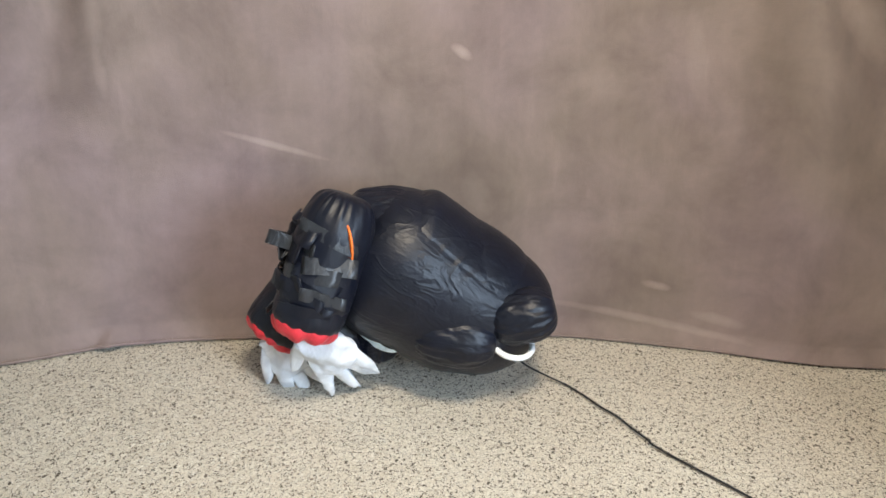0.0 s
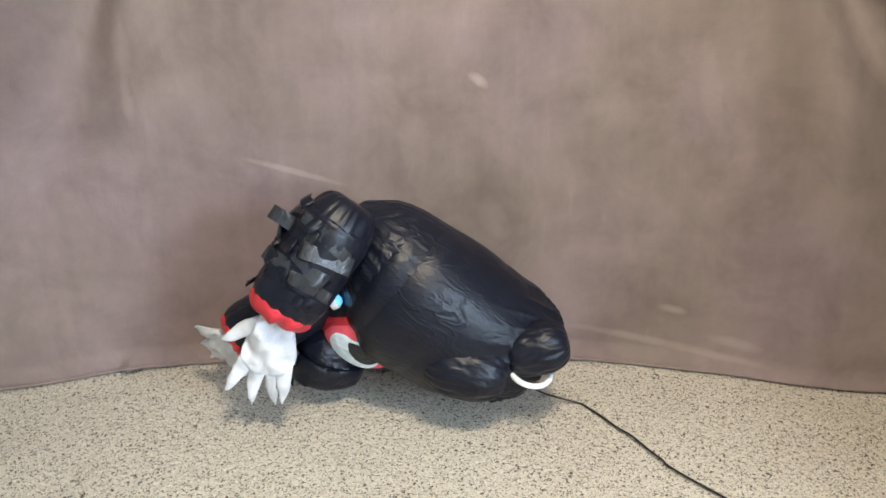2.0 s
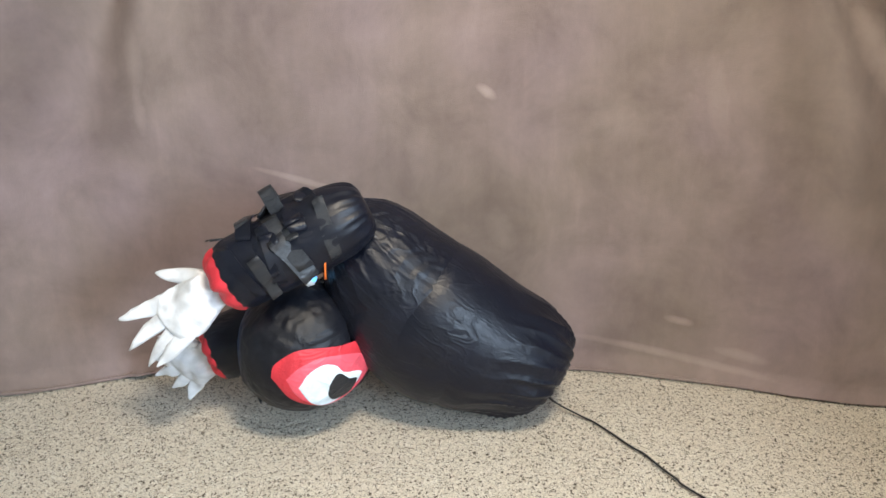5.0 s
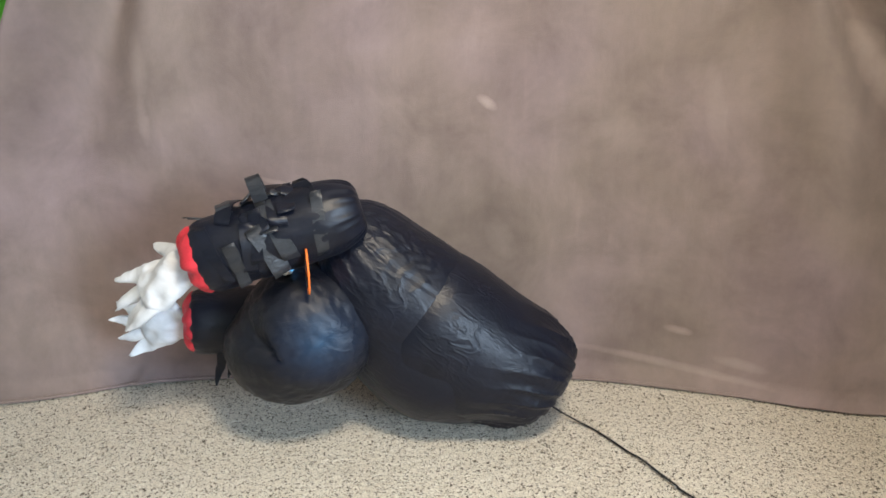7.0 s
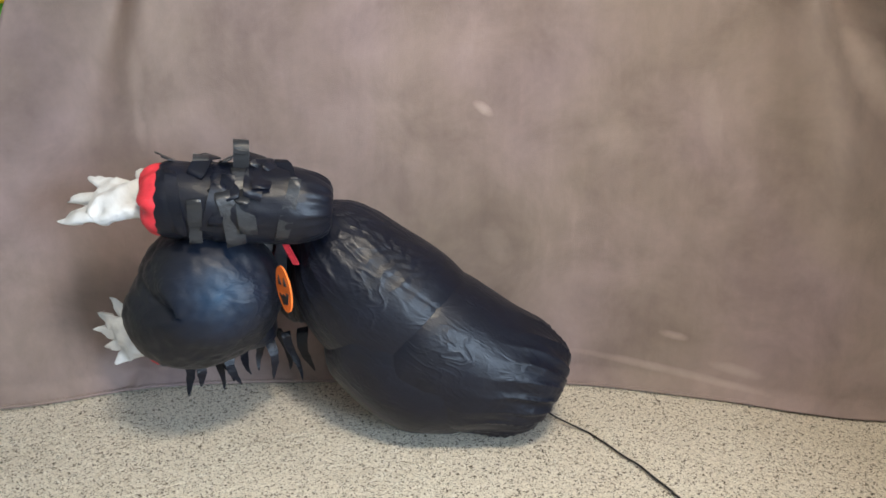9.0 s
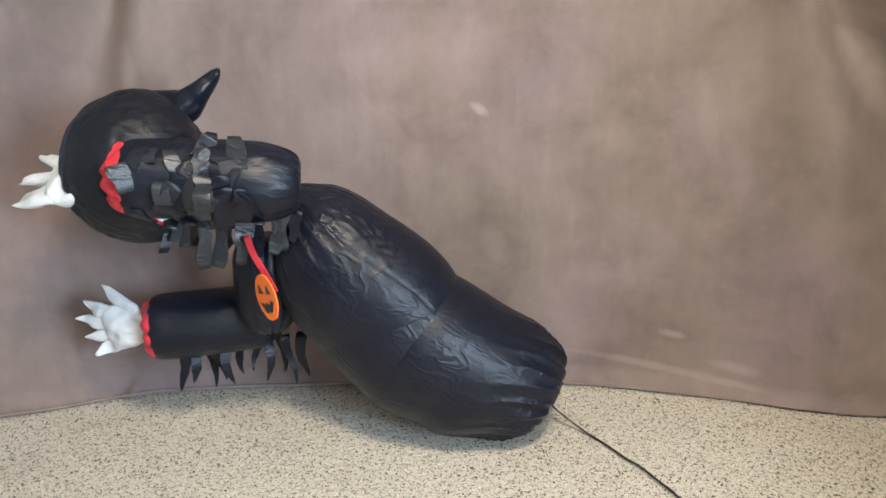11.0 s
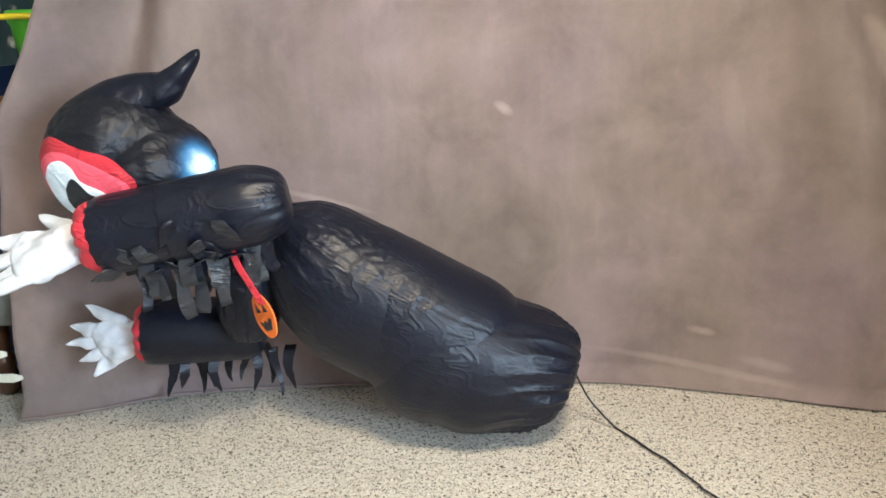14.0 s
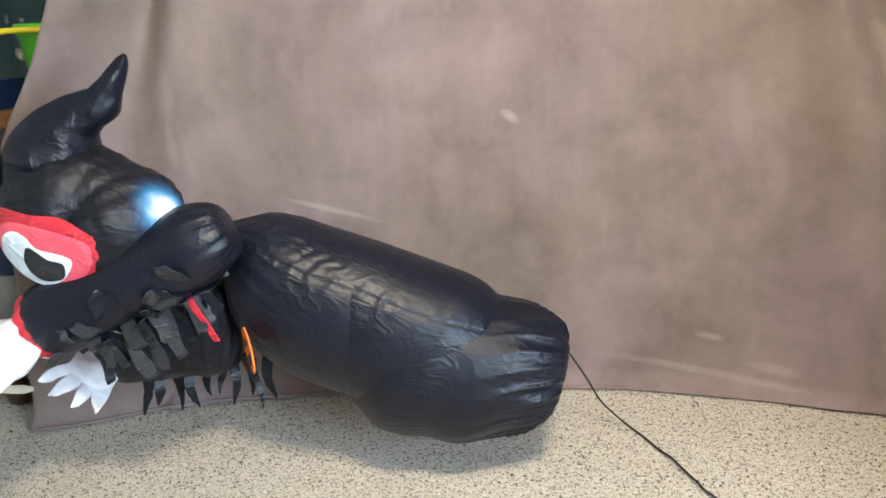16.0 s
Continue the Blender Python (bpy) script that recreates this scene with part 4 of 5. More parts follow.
    walk(PARTS["sleeve_front"], [
        (0.00, pose(-0.2334, 1.4569, 0.4606, 34.31, 65.62, -143.16)),
        (1.00, pose(-0.2570, 1.4622, 0.5104, 25.57, 56.93, -150.28)),
        (2.00, pose(-0.2639, 1.4530, 0.5344, 20.06, 50.29, -154.61)),
        (3.00, pose(-0.2875, 1.4440, 0.5260, 14.69, 46.39, -160.09)),
        (3.50, pose(-0.3099, 1.4389, 0.5123, 11.72, 43.01, -163.09)),
        (4.20, pose(-0.3083, 1.4406, 0.5285, 8.76, 34.04, -164.60)),
        (6.30, pose(-0.3556, 1.4350, 0.5682, 3.81, 18.43, -168.11)),
        (7.00, pose(-0.3679, 1.4355, 0.5762, 3.25, 15.72, -168.14)),
        (8.00, pose(-0.4044, 1.4366, 0.5928, 1.20, 5.79, -168.26)),
        (9.00, pose(-0.4220, 1.4262, 0.6406, -1.20, -5.82, -168.34)),
        (9.70, pose(-0.4301, 1.4245, 0.6996, -3.02, -14.95, -168.44)),
        (10.40, pose(-0.4499, 1.4043, 0.7169, -52.71, -13.55, -168.58)),
        (11.10, pose(-0.4594, 1.3850, 0.7031, -100.80, -3.99, -168.69)),
        (11.80, pose(-0.4595, 1.3682, 0.6731, -149.83, 0.79, -167.91)),
        (12.50, pose(-0.5499, 1.3484, 0.6375, -158.45, 9.08, -170.27)),
        (13.50, pose(-0.5816, 1.3480, 0.6460, -158.54, 8.66, -170.38)),
        (14.50, pose(-0.5994, 1.3476, 0.6582, -158.49, 9.02, -170.46)),
        (15.00, pose(-0.6271, 1.3467, 0.6577, -158.37, 9.96, -170.68)),
        (15.50, pose(-0.6678, 1.3365, 0.6415, -157.75, 13.74, -170.61)),
        (16.00, pose(-0.7487, 1.3039, 0.5669, -156.11, 24.51, -170.69)),
    ])
    walk(PARTS["sleeve_back"], [
        (0.00, pose(-0.2363, 1.6313, 0.3686, 19.36, 46.07, -153.99)),
        (1.00, pose(-0.2892, 1.6185, 0.3468, 11.44, 36.19, -161.08)),
        (2.00, pose(-0.2937, 1.6222, 0.3341, 8.07, 26.22, -162.22)),
        (3.00, pose(-0.3011, 1.6363, 0.2832, 7.30, 20.55, -159.95)),
        (3.50, pose(-0.3114, 1.6466, 0.2816, 9.27, 22.97, -157.31)),
        (4.20, pose(-0.3359, 1.6348, 0.2835, 9.40, 26.13, -159.39)),
        (6.30, pose(-0.4039, 1.6415, 0.2670, -0.14, -0.50, -164.24)),
        (7.00, pose(-0.4084, 1.6462, 0.2688, -0.75, -2.51, -163.29)),
        (8.00, pose(-0.4248, 1.6449, 0.2539, -3.88, -12.92, -163.13)),
        (9.00, pose(-0.4941, 1.6324, 0.2937, 1.79, 7.16, -165.92)),
        (9.70, pose(-0.4797, 1.6334, 0.2947, 1.25, 4.93, -165.79)),
        (11.80, pose(-0.5034, 1.6309, 0.3003, -0.23, -0.95, -166.33)),
        (12.50, pose(-0.5514, 1.6254, 0.2509, -0.68, -3.03, -167.38)),
        (13.50, pose(-0.5870, 1.6250, 0.2598, -0.88, -3.97, -167.45)),
        (14.50, pose(-0.5948, 1.6250, 0.2798, -0.42, -1.91, -167.48)),
        (15.00, pose(-0.6165, 1.6227, 0.2778, -0.40, -1.86, -167.93)),
        (15.50, pose(-0.6326, 1.6044, 0.2954, -0.06, -0.27, -167.61)),
        (16.00, pose(-0.6535, 1.5623, 0.3003, -0.18, -0.74, -166.05)),
    ])
    walk(PARTS["fringe"], [
        (0.00, pose(-0.1363, 1.6147, 0.5030, 34.31, 65.62, -143.16)),
        (1.00, pose(-0.1535, 1.6171, 0.5273, 25.57, 56.93, -150.28)),
        (2.00, pose(-0.1525, 1.6074, 0.5429, 20.06, 50.29, -154.61)),
        (3.00, pose(-0.1462, 1.6035, 0.5569, 14.69, 46.39, -160.09)),
        (3.50, pose(-0.1435, 1.6013, 0.5560, 11.72, 43.01, -163.09)),
        (4.20, pose(-0.1343, 1.6020, 0.5484, 8.76, 34.04, -164.60)),
        (6.30, pose(-0.1714, 1.5695, 0.6241, 3.81, 18.43, -168.11)),
        (7.00, pose(-0.1845, 1.5698, 0.6232, 3.25, 15.72, -168.14)),
        (8.00, pose(-0.2223, 1.5702, 0.6095, 1.20, 5.79, -168.26)),
        (9.00, pose(-0.2379, 1.5601, 0.6236, -1.20, -5.82, -168.34)),
        (9.70, pose(-0.2399, 1.5594, 0.6532, -3.02, -14.95, -168.44)),
        (10.40, pose(-0.3260, 1.5093, 0.6965, -2.71, -13.55, -168.58)),
        (11.10, pose(-0.3322, 1.4404, 0.6941, -0.80, -3.99, -168.69)),
        (11.80, pose(-0.3324, 1.3854, 0.6749, 0.17, 0.79, -167.91)),
        (12.50, pose(-0.4233, 1.3601, 0.6580, 1.55, 9.08, -170.27)),
        (13.50, pose(-0.4549, 1.3595, 0.6655, 1.46, 8.66, -170.38)),
        (14.50, pose(-0.4728, 1.3589, 0.6786, 1.51, 9.02, -170.46)),
        (15.00, pose(-0.5008, 1.3574, 0.6802, 1.63, 9.96, -170.68)),
        (15.50, pose(-0.5432, 1.3471, 0.6723, 2.25, 13.74, -170.61)),
        (16.00, pose(-0.6320, 1.3130, 0.6209, 3.89, 24.51, -170.69)),
    ])
    walk(PARTS["shoulder"], [
        (0.00, pose(-0.2078, 1.4761, 0.5312, 34.31, 65.62, -143.16)),
        (1.00, pose(-0.2300, 1.4776, 0.5579, 25.57, 56.93, -150.28)),
        (2.00, pose(-0.2327, 1.4678, 0.5759, 20.06, 50.29, -154.61)),
        (3.00, pose(-0.2289, 1.4652, 0.5915, 14.69, 46.39, -160.09)),
        (3.50, pose(-0.2280, 1.4638, 0.5922, 11.72, 43.01, -163.09)),
        (4.20, pose(-0.2222, 1.4643, 0.5888, 8.76, 34.04, -164.60)),
        (6.30, pose(-0.2239, 1.4627, 0.6131, 3.81, 18.43, -168.11)),
        (7.00, pose(-0.2375, 1.4628, 0.6137, 3.25, 15.72, -168.14)),
        (8.00, pose(-0.2764, 1.4632, 0.6060, 1.20, 5.79, -168.26)),
        (9.00, pose(-0.2920, 1.4530, 0.6272, -1.20, -5.82, -168.34)),
        (9.70, pose(-0.2930, 1.4526, 0.6623, -3.02, -14.95, -168.44)),
        (10.40, pose(-0.3100, 1.4325, 0.6825, -52.71, -13.55, -168.58)),
        (11.10, pose(-0.3482, 1.4072, 0.6952, -100.80, -3.99, -168.69)),
        (11.80, pose(-0.3682, 1.3877, 0.6744, -149.83, 0.79, -167.91)),
        (12.50, pose(-0.3880, 1.3761, 0.6638, -158.45, 9.08, -170.27)),
        (13.50, pose(-0.4159, 1.3762, 0.6716, -158.54, 8.66, -170.38)),
        (14.50, pose(-0.4302, 1.3760, 0.6854, -158.49, 9.02, -170.46)),
        (15.00, pose(-0.4490, 1.3759, 0.6895, -158.37, 9.96, -170.68)),
        (15.50, pose(-0.4901, 1.3659, 0.6855, -157.75, 13.74, -170.61)),
        (16.00, pose(-0.5560, 1.3355, 0.6560, -156.11, 24.51, -170.69)),
    ])
    walk(PARTS["glove_front"], [
        (0.00, pose(-0.3114, 1.3985, 0.2456, -142.49, 55.35, 43.02)),
        (1.00, pose(-0.3688, 1.3984, 0.3126, -101.97, 78.37, 78.27)),
        (2.00, pose(-0.4001, 1.3884, 0.3528, -11.34, 71.35, 168.05)),
        (3.00, pose(-0.4406, 1.3886, 0.3552, 2.09, 56.96, -177.50)),
        (3.50, pose(-0.4750, 1.3887, 0.3513, 1.52, 51.04, -178.04)),
        (4.20, pose(-0.4969, 1.3887, 0.3965, 14.49, 44.27, -159.69)),
        (6.30, pose(-0.5747, 1.3888, 0.4935, 36.09, 31.54, 172.55)),
        (7.00, pose(-0.5902, 1.3888, 0.5123, 34.99, 33.25, 170.91)),
        (8.00, pose(-0.6343, 1.3888, 0.5689, 49.30, 17.78, 161.91)),
        (9.00, pose(-0.6519, 1.3788, 0.6646, 56.94, 8.22, 159.51)),
        (9.70, pose(-0.6535, 1.3788, 0.7605, 57.72, 4.01, 150.37)),
        (10.40, pose(-0.6748, 1.3588, 0.7722, 67.29, 6.61, 157.68)),
        (11.10, pose(-0.6903, 1.3388, 0.7195, 48.20, 7.58, 166.60)),
        (11.80, pose(-0.6903, 1.3187, 0.6698, 19.07, 9.80, 174.56)),
        (12.50, pose(-0.7795, 1.3090, 0.6003, 47.03, 14.68, -172.04)),
        (13.50, pose(-0.8117, 1.3090, 0.6104, 47.22, 14.00, -170.90)),
        (14.50, pose(-0.8293, 1.3090, 0.6212, 47.59, 15.09, -170.16)),
        (15.00, pose(-0.8565, 1.3090, 0.6169, 47.29, 13.72, -170.44)),
        (15.50, pose(-0.8939, 1.2990, 0.5854, 44.26, 16.91, -165.62)),
        (16.00, pose(-0.9606, 1.2691, 0.4690, 53.36, 4.44, -100.16)),
    ])
    walk(PARTS["glove_back"], [
        (0.00, pose(-0.4271, 1.5382, 0.1482, -177.48, 54.62, 3.09)),
        (1.00, pose(-0.5228, 1.5384, 0.1661, -68.41, 66.18, 109.90)),
        (2.00, pose(-0.5551, 1.5384, 0.1989, -40.84, 40.35, 126.83)),
        (3.00, pose(-0.5702, 1.5381, 0.1758, -40.70, 41.35, 127.53)),
        (3.50, pose(-0.5713, 1.5379, 0.1622, -31.53, 39.35, 135.95)),
        (4.20, pose(-0.5931, 1.5381, 0.1487, -25.11, 41.77, 144.87)),
        (6.30, pose(-0.6984, 1.5584, 0.2697, 0.86, 9.27, -174.68)),
        (7.00, pose(-0.7012, 1.5583, 0.2822, 0.15, 6.80, -178.77)),
        (8.00, pose(-0.7102, 1.5583, 0.3223, -0.02, 14.63, 179.93)),
        (9.00, pose(-0.7885, 1.5586, 0.2556, -5.41, 13.13, 157.37)),
        (9.70, pose(-0.7752, 1.5585, 0.2684, -3.62, 12.34, 163.50)),
        (11.80, pose(-0.8007, 1.5586, 0.3053, -0.36, 4.11, 174.93)),
        (12.50, pose(-0.8496, 1.5587, 0.2670, -0.08, 14.35, 179.70)),
        (13.50, pose(-0.8850, 1.5587, 0.2810, 0.00, 16.77, -179.99)),
        (14.50, pose(-0.8934, 1.5587, 0.2900, 0.02, 18.02, -179.95)),
        (15.00, pose(-0.9156, 1.5587, 0.2878, 0.91, 20.34, -177.38)),
        (15.50, pose(-0.9314, 1.5387, 0.2969, 0.69, 22.54, -178.19)),
        (16.00, pose(-0.9505, 1.4886, 0.3042, 49.43, 12.38, -100.40)),
    ])
    walk(PARTS["robe"], [
        (0.00, pose(-0.1741, 1.6000, 0.2945, 0.00, 90.00, 0.00)),
        (4.20, pose(-0.2468, 1.6000, 0.3774, 0.00, 90.00, 0.00)),
        (7.00, pose(-0.3199, 1.6000, 0.4529, 0.00, 90.00, 0.00)),
        (9.00, pose(-0.4039, 1.6000, 0.5399, 0.00, 90.00, 0.00)),
        (9.70, pose(-0.4223, 1.5800, 0.5470, 0.00, 90.00, 0.00)),
        (11.80, pose(-0.5045, 1.5400, 0.5249, 0.00, 95.00, 0.00)),
        (12.50, pose(-0.5350, 1.5300, 0.5140, 0.00, 97.00, 0.00)),
        (13.50, pose(-0.5632, 1.5300, 0.5232, 0.00, 97.00, 0.00)),
        (14.50, pose(-0.5750, 1.5300, 0.5337, 0.00, 97.00, 0.00)),
        (15.00, pose(-0.5896, 1.5200, 0.5362, 0.00, 97.00, 0.00)),
        (15.50, pose(-0.6168, 1.5000, 0.5308, 0.00, 97.00, 0.00)),
        (16.00, pose(-0.6805, 1.4700, 0.4976, 0.00, 97.00, 0.00)),
    ])
    walk(PARTS["hood"], [
        (0.00, pose(-0.0804, 1.6200, 0.2387, 0.00, -35.00, -15.00)),
        (1.00, pose(-0.1451, 1.6200, 0.2523, 0.00, -35.00, -15.00)),
        (2.00, pose(-0.1877, 1.6200, 0.2604, 0.00, -35.00, -15.00)),
        (3.00, pose(-0.2208, 1.6200, 0.2655, 0.00, -35.00, -15.00)),
        (3.50, pose(-0.2383, 1.6200, 0.2717, 0.00, -35.00, -15.00)),
        (4.20, pose(-0.2579, 1.6200, 0.2803, 0.00, -35.00, -15.00)),
        (4.90, pose(-0.3696, 1.5200, 0.2369, 0.00, -12.00, 45.00)),
        (5.60, pose(-0.4136, 1.5000, 0.2643, 0.00, 8.00, 110.00)),
        (6.30, pose(-0.4058, 1.4800, 0.3013, 0.00, 15.00, 175.00)),
        (7.00, pose(-0.3989, 1.4700, 0.3003, 0.00, 15.00, 175.00)),
        (8.00, pose(-0.4305, 1.4500, 0.3218, 0.00, 20.00, 180.00)),
        (8.50, pose(-0.5552, 1.4400, 0.4009, 0.00, 20.00, 180.00)),
        (9.00, pose(-0.6004, 1.4400, 0.4238, 0.00, 20.00, 180.00)),
        (9.50, pose(-0.6210, 1.4400, 0.4785, 0.00, 20.00, 180.00)),
        (9.70, pose(-0.6385, 1.4400, 0.5159, 0.00, 20.00, 180.00)),
        (10.40, pose(-0.6888, 1.4600, 0.6381, 0.00, 10.00, 120.00)),
        (11.10, pose(-0.6961, 1.4800, 0.7258, 0.00, 5.00, 60.00)),
        (11.80, pose(-0.7204, 1.5000, 0.7375, 0.00, 0.00, 0.00)),
        (12.00, pose(-0.7320, 1.5000, 0.7282, 0.00, 0.00, 0.00)),
        (12.50, pose(-0.7599, 1.5000, 0.7246, 0.00, 0.00, 0.00)),
        (13.50, pose(-0.7909, 1.5000, 0.7395, 0.00, 0.00, 0.00)),
        (14.50, pose(-0.8171, 1.5000, 0.7555, 0.00, 0.00, 0.00)),
        (15.00, pose(-0.8272, 1.4800, 0.7756, 0.00, 0.00, 0.00)),
        (15.50, pose(-0.8672, 1.4400, 0.7610, 0.00, -3.00, 0.00)),
        (16.00, pose(-0.8574, 1.3600, 0.6785, 0.00, -10.00, 0.00)),
    ])
    walk(PARTS["tip"], [
        (0.00, pose(-0.2076, 1.6000, 0.1685, 0.00, 0.00, 0.00)),
        (4.20, pose(-0.3755, 1.6200, 0.2093, 0.00, 0.00, 0.00)),
        (6.30, pose(-0.4503, 1.6200, 0.2681, 0.00, 0.00, 0.00)),
        (8.00, pose(-0.4946, 1.5800, 0.2918, 0.00, 0.00, 0.00)),
        (9.00, pose(-0.6287, 1.5600, 0.4044, 0.00, 0.00, 0.00)),
        (9.70, pose(-0.6710, 1.5600, 0.4809, 0.00, 0.00, 0.00)),
        (10.40, pose(-0.6929, 1.5400, 0.6576, 0.00, 0.00, 0.00)),
        (11.10, pose(-0.6886, 1.5200, 0.8069, 0.00, 0.00, 0.00)),
        (11.80, pose(-0.7174, 1.5100, 0.8298, 0.00, 0.00, 0.00)),
        (12.50, pose(-0.7357, 1.5000, 0.8276, 0.00, 0.00, 0.00)),
        (13.50, pose(-0.7630, 1.5000, 0.8429, 0.00, 0.00, 0.00)),
        (14.50, pose(-0.7916, 1.5000, 0.8586, 0.00, 0.00, 0.00)),
        (15.00, pose(-0.8007, 1.4800, 0.8771, 0.00, 0.00, 0.00)),
        (15.50, pose(-0.8370, 1.4400, 0.8893, 0.00, -3.00, 0.00)),
        (16.00, pose(-0.8592, 1.3600, 0.8466, 0.00, -12.00, 0.00)),
    ])
    walk(PARTS["badge"], [
        (0.00, pose(-0.2069, 1.4000, 0.4448, 0.00, 0.00, -60.00)),
        (1.00, pose(-0.2387, 1.4000, 0.4769, 0.00, 0.00, -60.00)),
        (2.00, pose(-0.2454, 1.4200, 0.4864, 0.00, 0.00, -70.00)),
        (3.50, pose(-0.2924, 1.4500, 0.4878, 0.00, 0.00, -75.00)),
        (4.20, pose(-0.2989, 1.4400, 0.4893, 0.00, 0.00, -75.00)),
        (6.30, pose(-0.3374, 1.3600, 0.5060, 0.00, -5.00, -72.00)),
        (7.00, pose(-0.3436, 1.3600, 0.4985, 0.00, -5.00, -72.00)),
        (8.00, pose(-0.3781, 1.3600, 0.4833, 0.00, -10.00, -65.00)),
        (9.00, pose(-0.3877, 1.3600, 0.4695, 0.00, -15.00, -50.00)),
        (9.70, pose(-0.4015, 1.3600, 0.4632, 0.00, -15.00, -45.00)),
        (11.80, pose(-0.4460, 1.3600, 0.4377, 0.00, -25.00, -35.00)),
        (12.50, pose(-0.4756, 1.3600, 0.4023, 0.00, -28.00, -35.00)),
        (13.50, pose(-0.4960, 1.3600, 0.4105, 0.00, -28.00, -35.00)),
        (14.50, pose(-0.5037, 1.3600, 0.4234, 0.00, -28.00, -35.00)),
        (15.00, pose(-0.5172, 1.3600, 0.4301, 0.00, -28.00, -35.00)),
        (15.50, pose(-0.5322, 1.3400, 0.4200, 0.00, -35.00, -50.00)),
        (16.00, pose(-0.5411, 1.3000, 0.3888, 0.00, -40.00, -60.00)),
    ])
    walk(PARTS["edging"], [
        (0.00, pose(-0.2038, 1.4800, 0.4034, 0.00, 0.00, 0.00)),
        (4.20, pose(-0.3049, 1.4800, 0.4675, 0.00, 0.00, 0.00)),
        (7.00, pose(-0.3744, 1.4800, 0.5084, 0.00, 0.00, 0.00)),
        (9.00, pose(-0.4335, 1.4600, 0.5484, 0.00, 0.00, 0.00)),
        (9.70, pose(-0.4537, 1.4600, 0.4958, 0.00, 0.00, 0.00)),
        (11.80, pose(-0.4791, 1.3400, 0.5258, 0.00, 0.00, 0.00)),
        (12.50, pose(-0.5149, 1.3300, 0.5066, 0.00, 0.00, 0.00)),
        (13.50, pose(-0.5403, 1.3300, 0.5116, 0.00, 0.00, 0.00)),
        (14.50, pose(-0.5475, 1.3300, 0.5212, 0.00, 0.00, 0.00)),
        (15.00, pose(-0.5729, 1.3300, 0.5282, 0.00, 0.00, 0.00)),
        (15.50, pose(-0.5961, 1.3200, 0.5220, 0.00, 0.00, 0.00)),
        (16.00, pose(-0.6535, 1.2900, 0.4748, 0.00, 0.00, 0.00)),
    ])
    walk(PARTS["ring"], [
        (0.00, pose(0.1617, 1.4400, 0.1816, 15.00, 10.00, 0.00)),
        (1.00, pose(0.1728, 1.4400, 0.1708, 15.00, 10.00, 0.00)),
        (2.00, pose(0.1650, 1.4400, 0.1697, 15.00, 10.00, 0.00)),
        (2.50, pose(0.1734, 1.4700, 0.1601, 15.00, 10.00, 0.00)),
        (3.50, pose(0.0850, 1.5700, 0.1667, 15.00, 10.00, 0.00)),
        (16.00, pose(-0.0685, 1.5700, 0.2457, 15.00, 10.00, 0.00)),
    ])
    walk(PARTS["fold_a"], [
        (0.00, pose(-0.0704, 1.4650, 0.2071, 0.00, 5.00, -10.00)),
        (1.00, pose(-0.0695, 1.4550, 0.1998, 0.00, 8.00, -8.00)),
        (2.00, pose(-0.0851, 1.4550, 0.1915, 0.00, 8.00, -8.00)),
        (3.00, pose(-0.1053, 1.5050, 0.1713, 0.00, 5.00, -5.00)),
        (3.50, pose(-0.1120, 1.5250, 0.1628, 0.00, 5.00, -5.00)),
        (4.20, pose(-0.1169, 1.5000, 0.1635, 0.00, 5.00, -5.00)),
        (6.30, pose(-0.1227, 1.5400, 0.1679, 0.00, 5.00, 0.00)),
        (9.70, pose(-0.0762, 1.5500, 0.1992, 0.00, 5.00, 0.00)),
        (16.00, pose(-0.1728, 1.5500, 0.2889, 0.00, 5.00, 0.00)),
    ])
    walk(PARTS["fold_b"], [
        (0.00, pose(0.1045, 1.4550, 0.2273, 0.00, -15.00, -5.00)),
        (1.00, pose(0.1000, 1.4550, 0.2004, 0.00, -15.00, -5.00)),
        (2.00, pose(0.0992, 1.4650, 0.2012, 0.00, -15.00, -5.00)),
        (3.00, pose(0.0914, 1.4950, 0.1854, 0.00, -15.00, 0.00)),
        (3.50, pose(0.0814, 1.5250, 0.1637, 0.00, -15.00, 0.00)),
        (4.20, pose(0.0713, 1.5100, 0.1521, 0.00, -12.00, 0.00)),
        (6.30, pose(0.0485, 1.5400, 0.1462, 0.00, -10.00, 0.00)),
        (9.70, pose(0.0526, 1.5500, 0.1600, 0.00, -10.00, 0.00)),
        (16.00, pose(-0.0615, 1.5500, 0.2397, 0.00, 0.00, 0.00)),
    ])
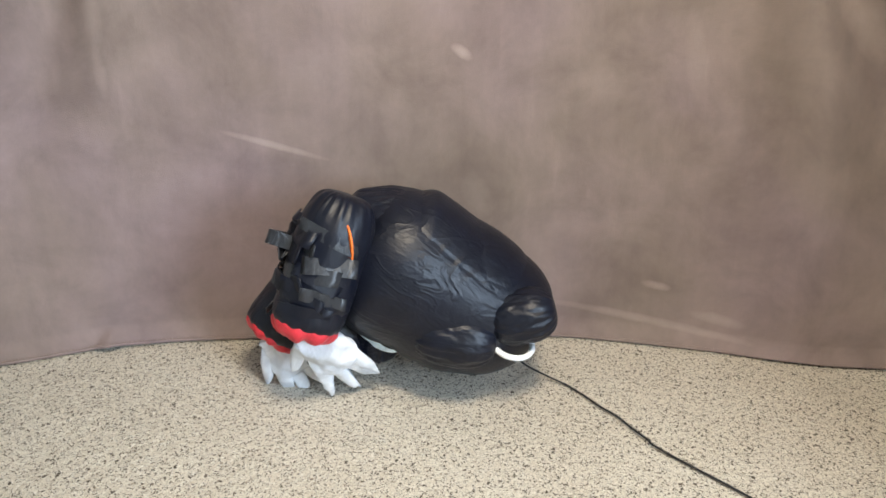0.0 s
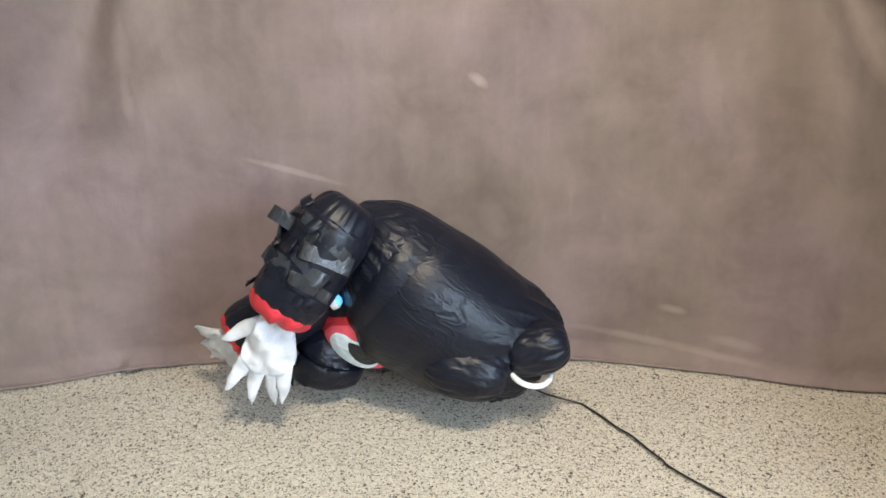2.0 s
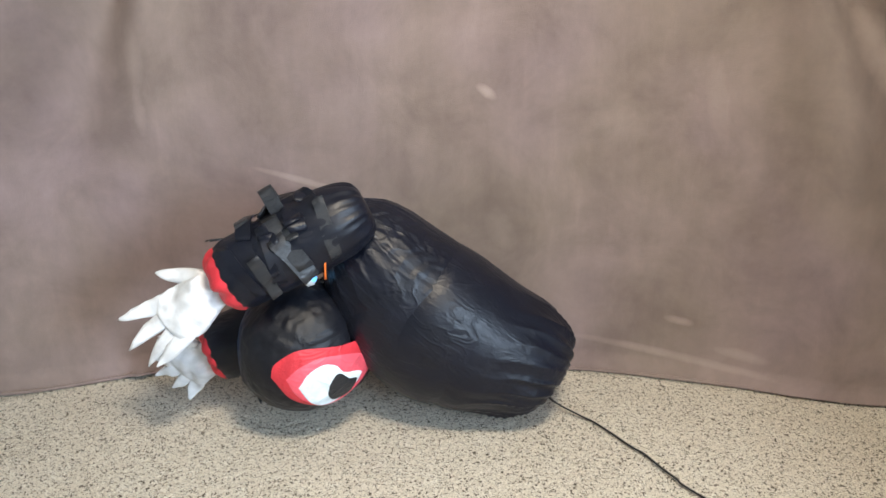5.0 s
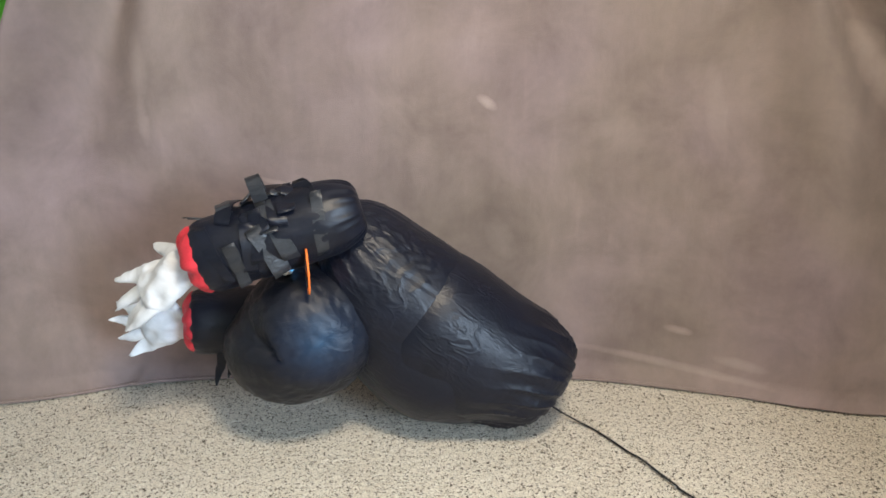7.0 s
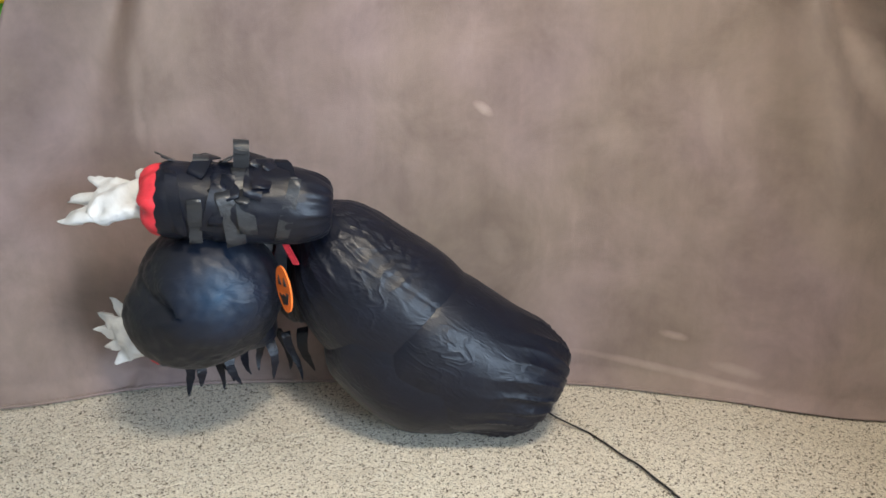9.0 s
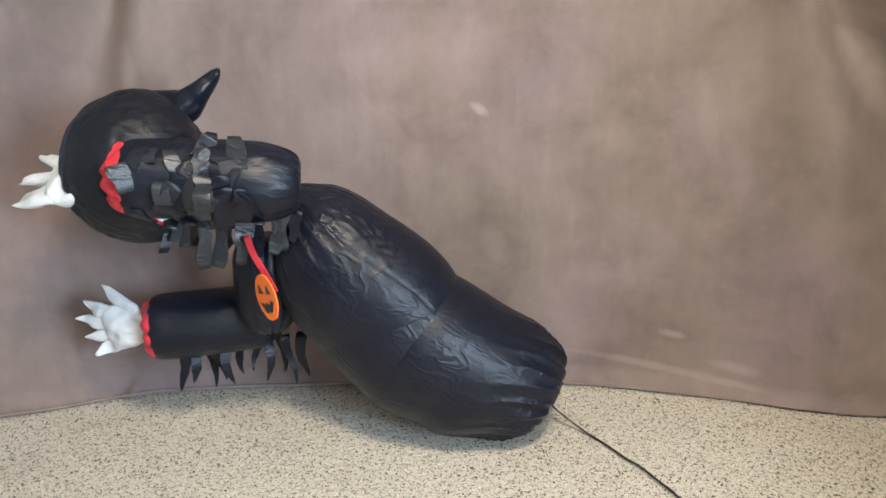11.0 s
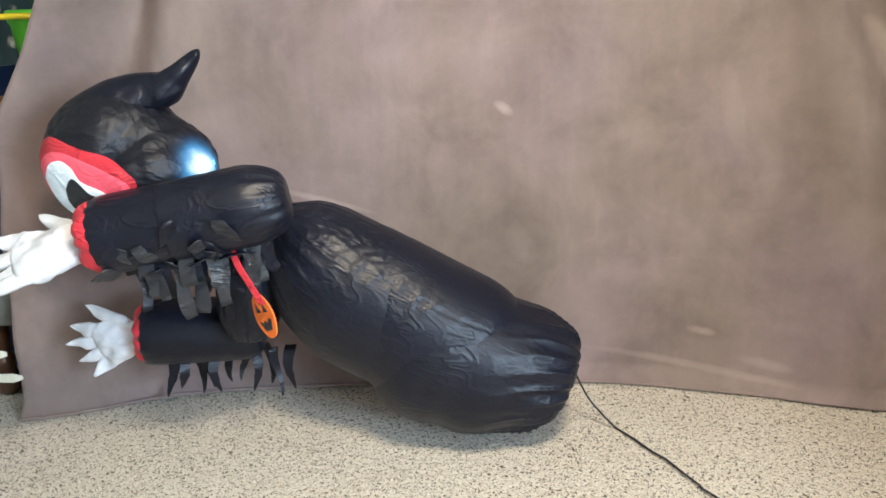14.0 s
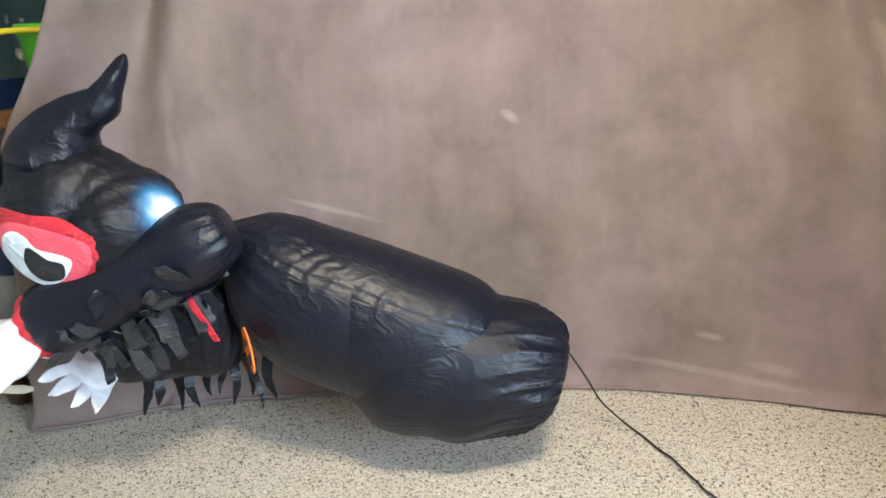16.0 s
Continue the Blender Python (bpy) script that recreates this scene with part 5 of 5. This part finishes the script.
    walk(PARTS["lamp"], [
        (0.00, pose(-0.2240, 1.5000, 0.2510, 0.00, -30.00, 0.00)),
        (1.00, pose(-0.2630, 1.5000, 0.2830, 0.00, -30.00, 0.00)),
        (2.00, pose(-0.2950, 1.5000, 0.3240, 0.00, -30.00, 0.00)),
        (3.00, pose(-0.3290, 1.5000, 0.3370, 0.00, -30.00, 0.00)),
        (4.00, pose(-0.3450, 1.4900, 0.3760, 0.00, -30.00, 0.00)),
        (6.50, pose(-0.3950, 1.4500, 0.4670, 0.00, -30.00, 0.00)),
        (8.00, pose(-0.4540, 1.4200, 0.4940, 0.00, -30.00, 0.00)),
        (9.00, pose(-0.5330, 1.5000, 0.4720, 0.00, -30.00, 0.00)),
        (9.70, pose(-0.5420, 1.5000, 0.5160, 0.00, -30.00, 0.00)),
        (11.80, pose(-0.5710, 1.4960, 0.7490, 0.00, -30.00, 0.00)),
        (12.00, pose(-0.5700, 1.4957, 0.7160, 0.00, -30.00, 0.00)),
        (13.00, pose(-0.6030, 1.4938, 0.7300, 0.00, -30.00, 0.00)),
        (14.00, pose(-0.6290, 1.4919, 0.7350, 0.00, -30.00, 0.00)),
        (15.00, pose(-0.6700, 1.4900, 0.7600, 0.00, -30.00, 0.00)),
        (15.50, pose(-0.6890, 1.4500, 0.7600, 0.00, -30.00, 0.00)),
        (16.00, pose(-0.7490, 1.3800, 0.7180, 0.00, -30.00, 0.00)),
    ])
    walk(PARTS["cord_run"], [
        (0.00, pose(0.3127, 1.5415, 0.0045, 0, 0, -57.04)),
        (1.50, pose(0.3129, 1.5660, 0.0045, 0, 0, -58.34)),
        (3.50, pose(0.3238, 1.5263, 0.0045, 0, 0, -57.00)),
        (7.00, pose(0.3204, 1.5415, 0.0045, 0, 0, -55.98)),
        (9.00, pose(0.3245, 1.5452, 0.0045, 0, 0, -57.19)),
        (9.70, pose(0.3243, 1.5387, 0.0045, 0, 0, -58.00)),
        (11.80, pose(0.3227, 1.5335, 0.0045, 0, 0, -56.77)),
        (12.50, pose(0.3062, 1.5321, 0.0045, 0, 0, -53.39)),
        (13.50, pose(0.3136, 1.5516, 0.0045, 0, 0, -57.73)),
        (14.50, pose(0.3267, 1.5655, 0.0045, 0, 0, -59.97)),
        (15.50, pose(0.3400, 1.6048, 0.0045, 0, 0, -63.27)),
        (16.00, pose(0.3354, 1.6002, 0.0045, 0, 0, -66.26)),
    ])
    walk(PARTS["cord_lead"], [
        (0.00, pose(0.3127, 1.5415, 0.0040, 10.30, -23.46, 155.46)),
        (1.50, pose(0.3129, 1.5660, 0.0040, 2.95, -18.98, 170.98)),
        (3.50, pose(0.3238, 1.5263, 0.0040, 10.86, -16.81, 146.45)),
        (7.00, pose(0.3204, 1.5415, 0.0040, 12.80, -21.40, 148.09)),
        (9.00, pose(0.3245, 1.5452, 0.0040, 10.79, -18.49, 148.99)),
        (9.70, pose(0.3243, 1.5387, 0.0040, 11.74, -15.60, 142.30)),
        (11.80, pose(0.3227, 1.5335, 0.0040, 30.08, -41.70, 138.96)),
        (12.50, pose(0.3062, 1.5321, 0.0040, 33.65, -47.70, 138.01)),
        (13.50, pose(0.3136, 1.5516, 0.0040, 16.49, -55.00, 160.13)),
        (14.50, pose(0.3267, 1.5655, 0.0040, 6.33, -55.35, 172.32)),
        (15.50, pose(0.3400, 1.6048, 0.0040, -8.38, -55.59, -169.88)),
        (16.00, pose(0.3354, 1.6002, 0.0040, -5.82, -53.69, -172.79)),
    ])


motions()
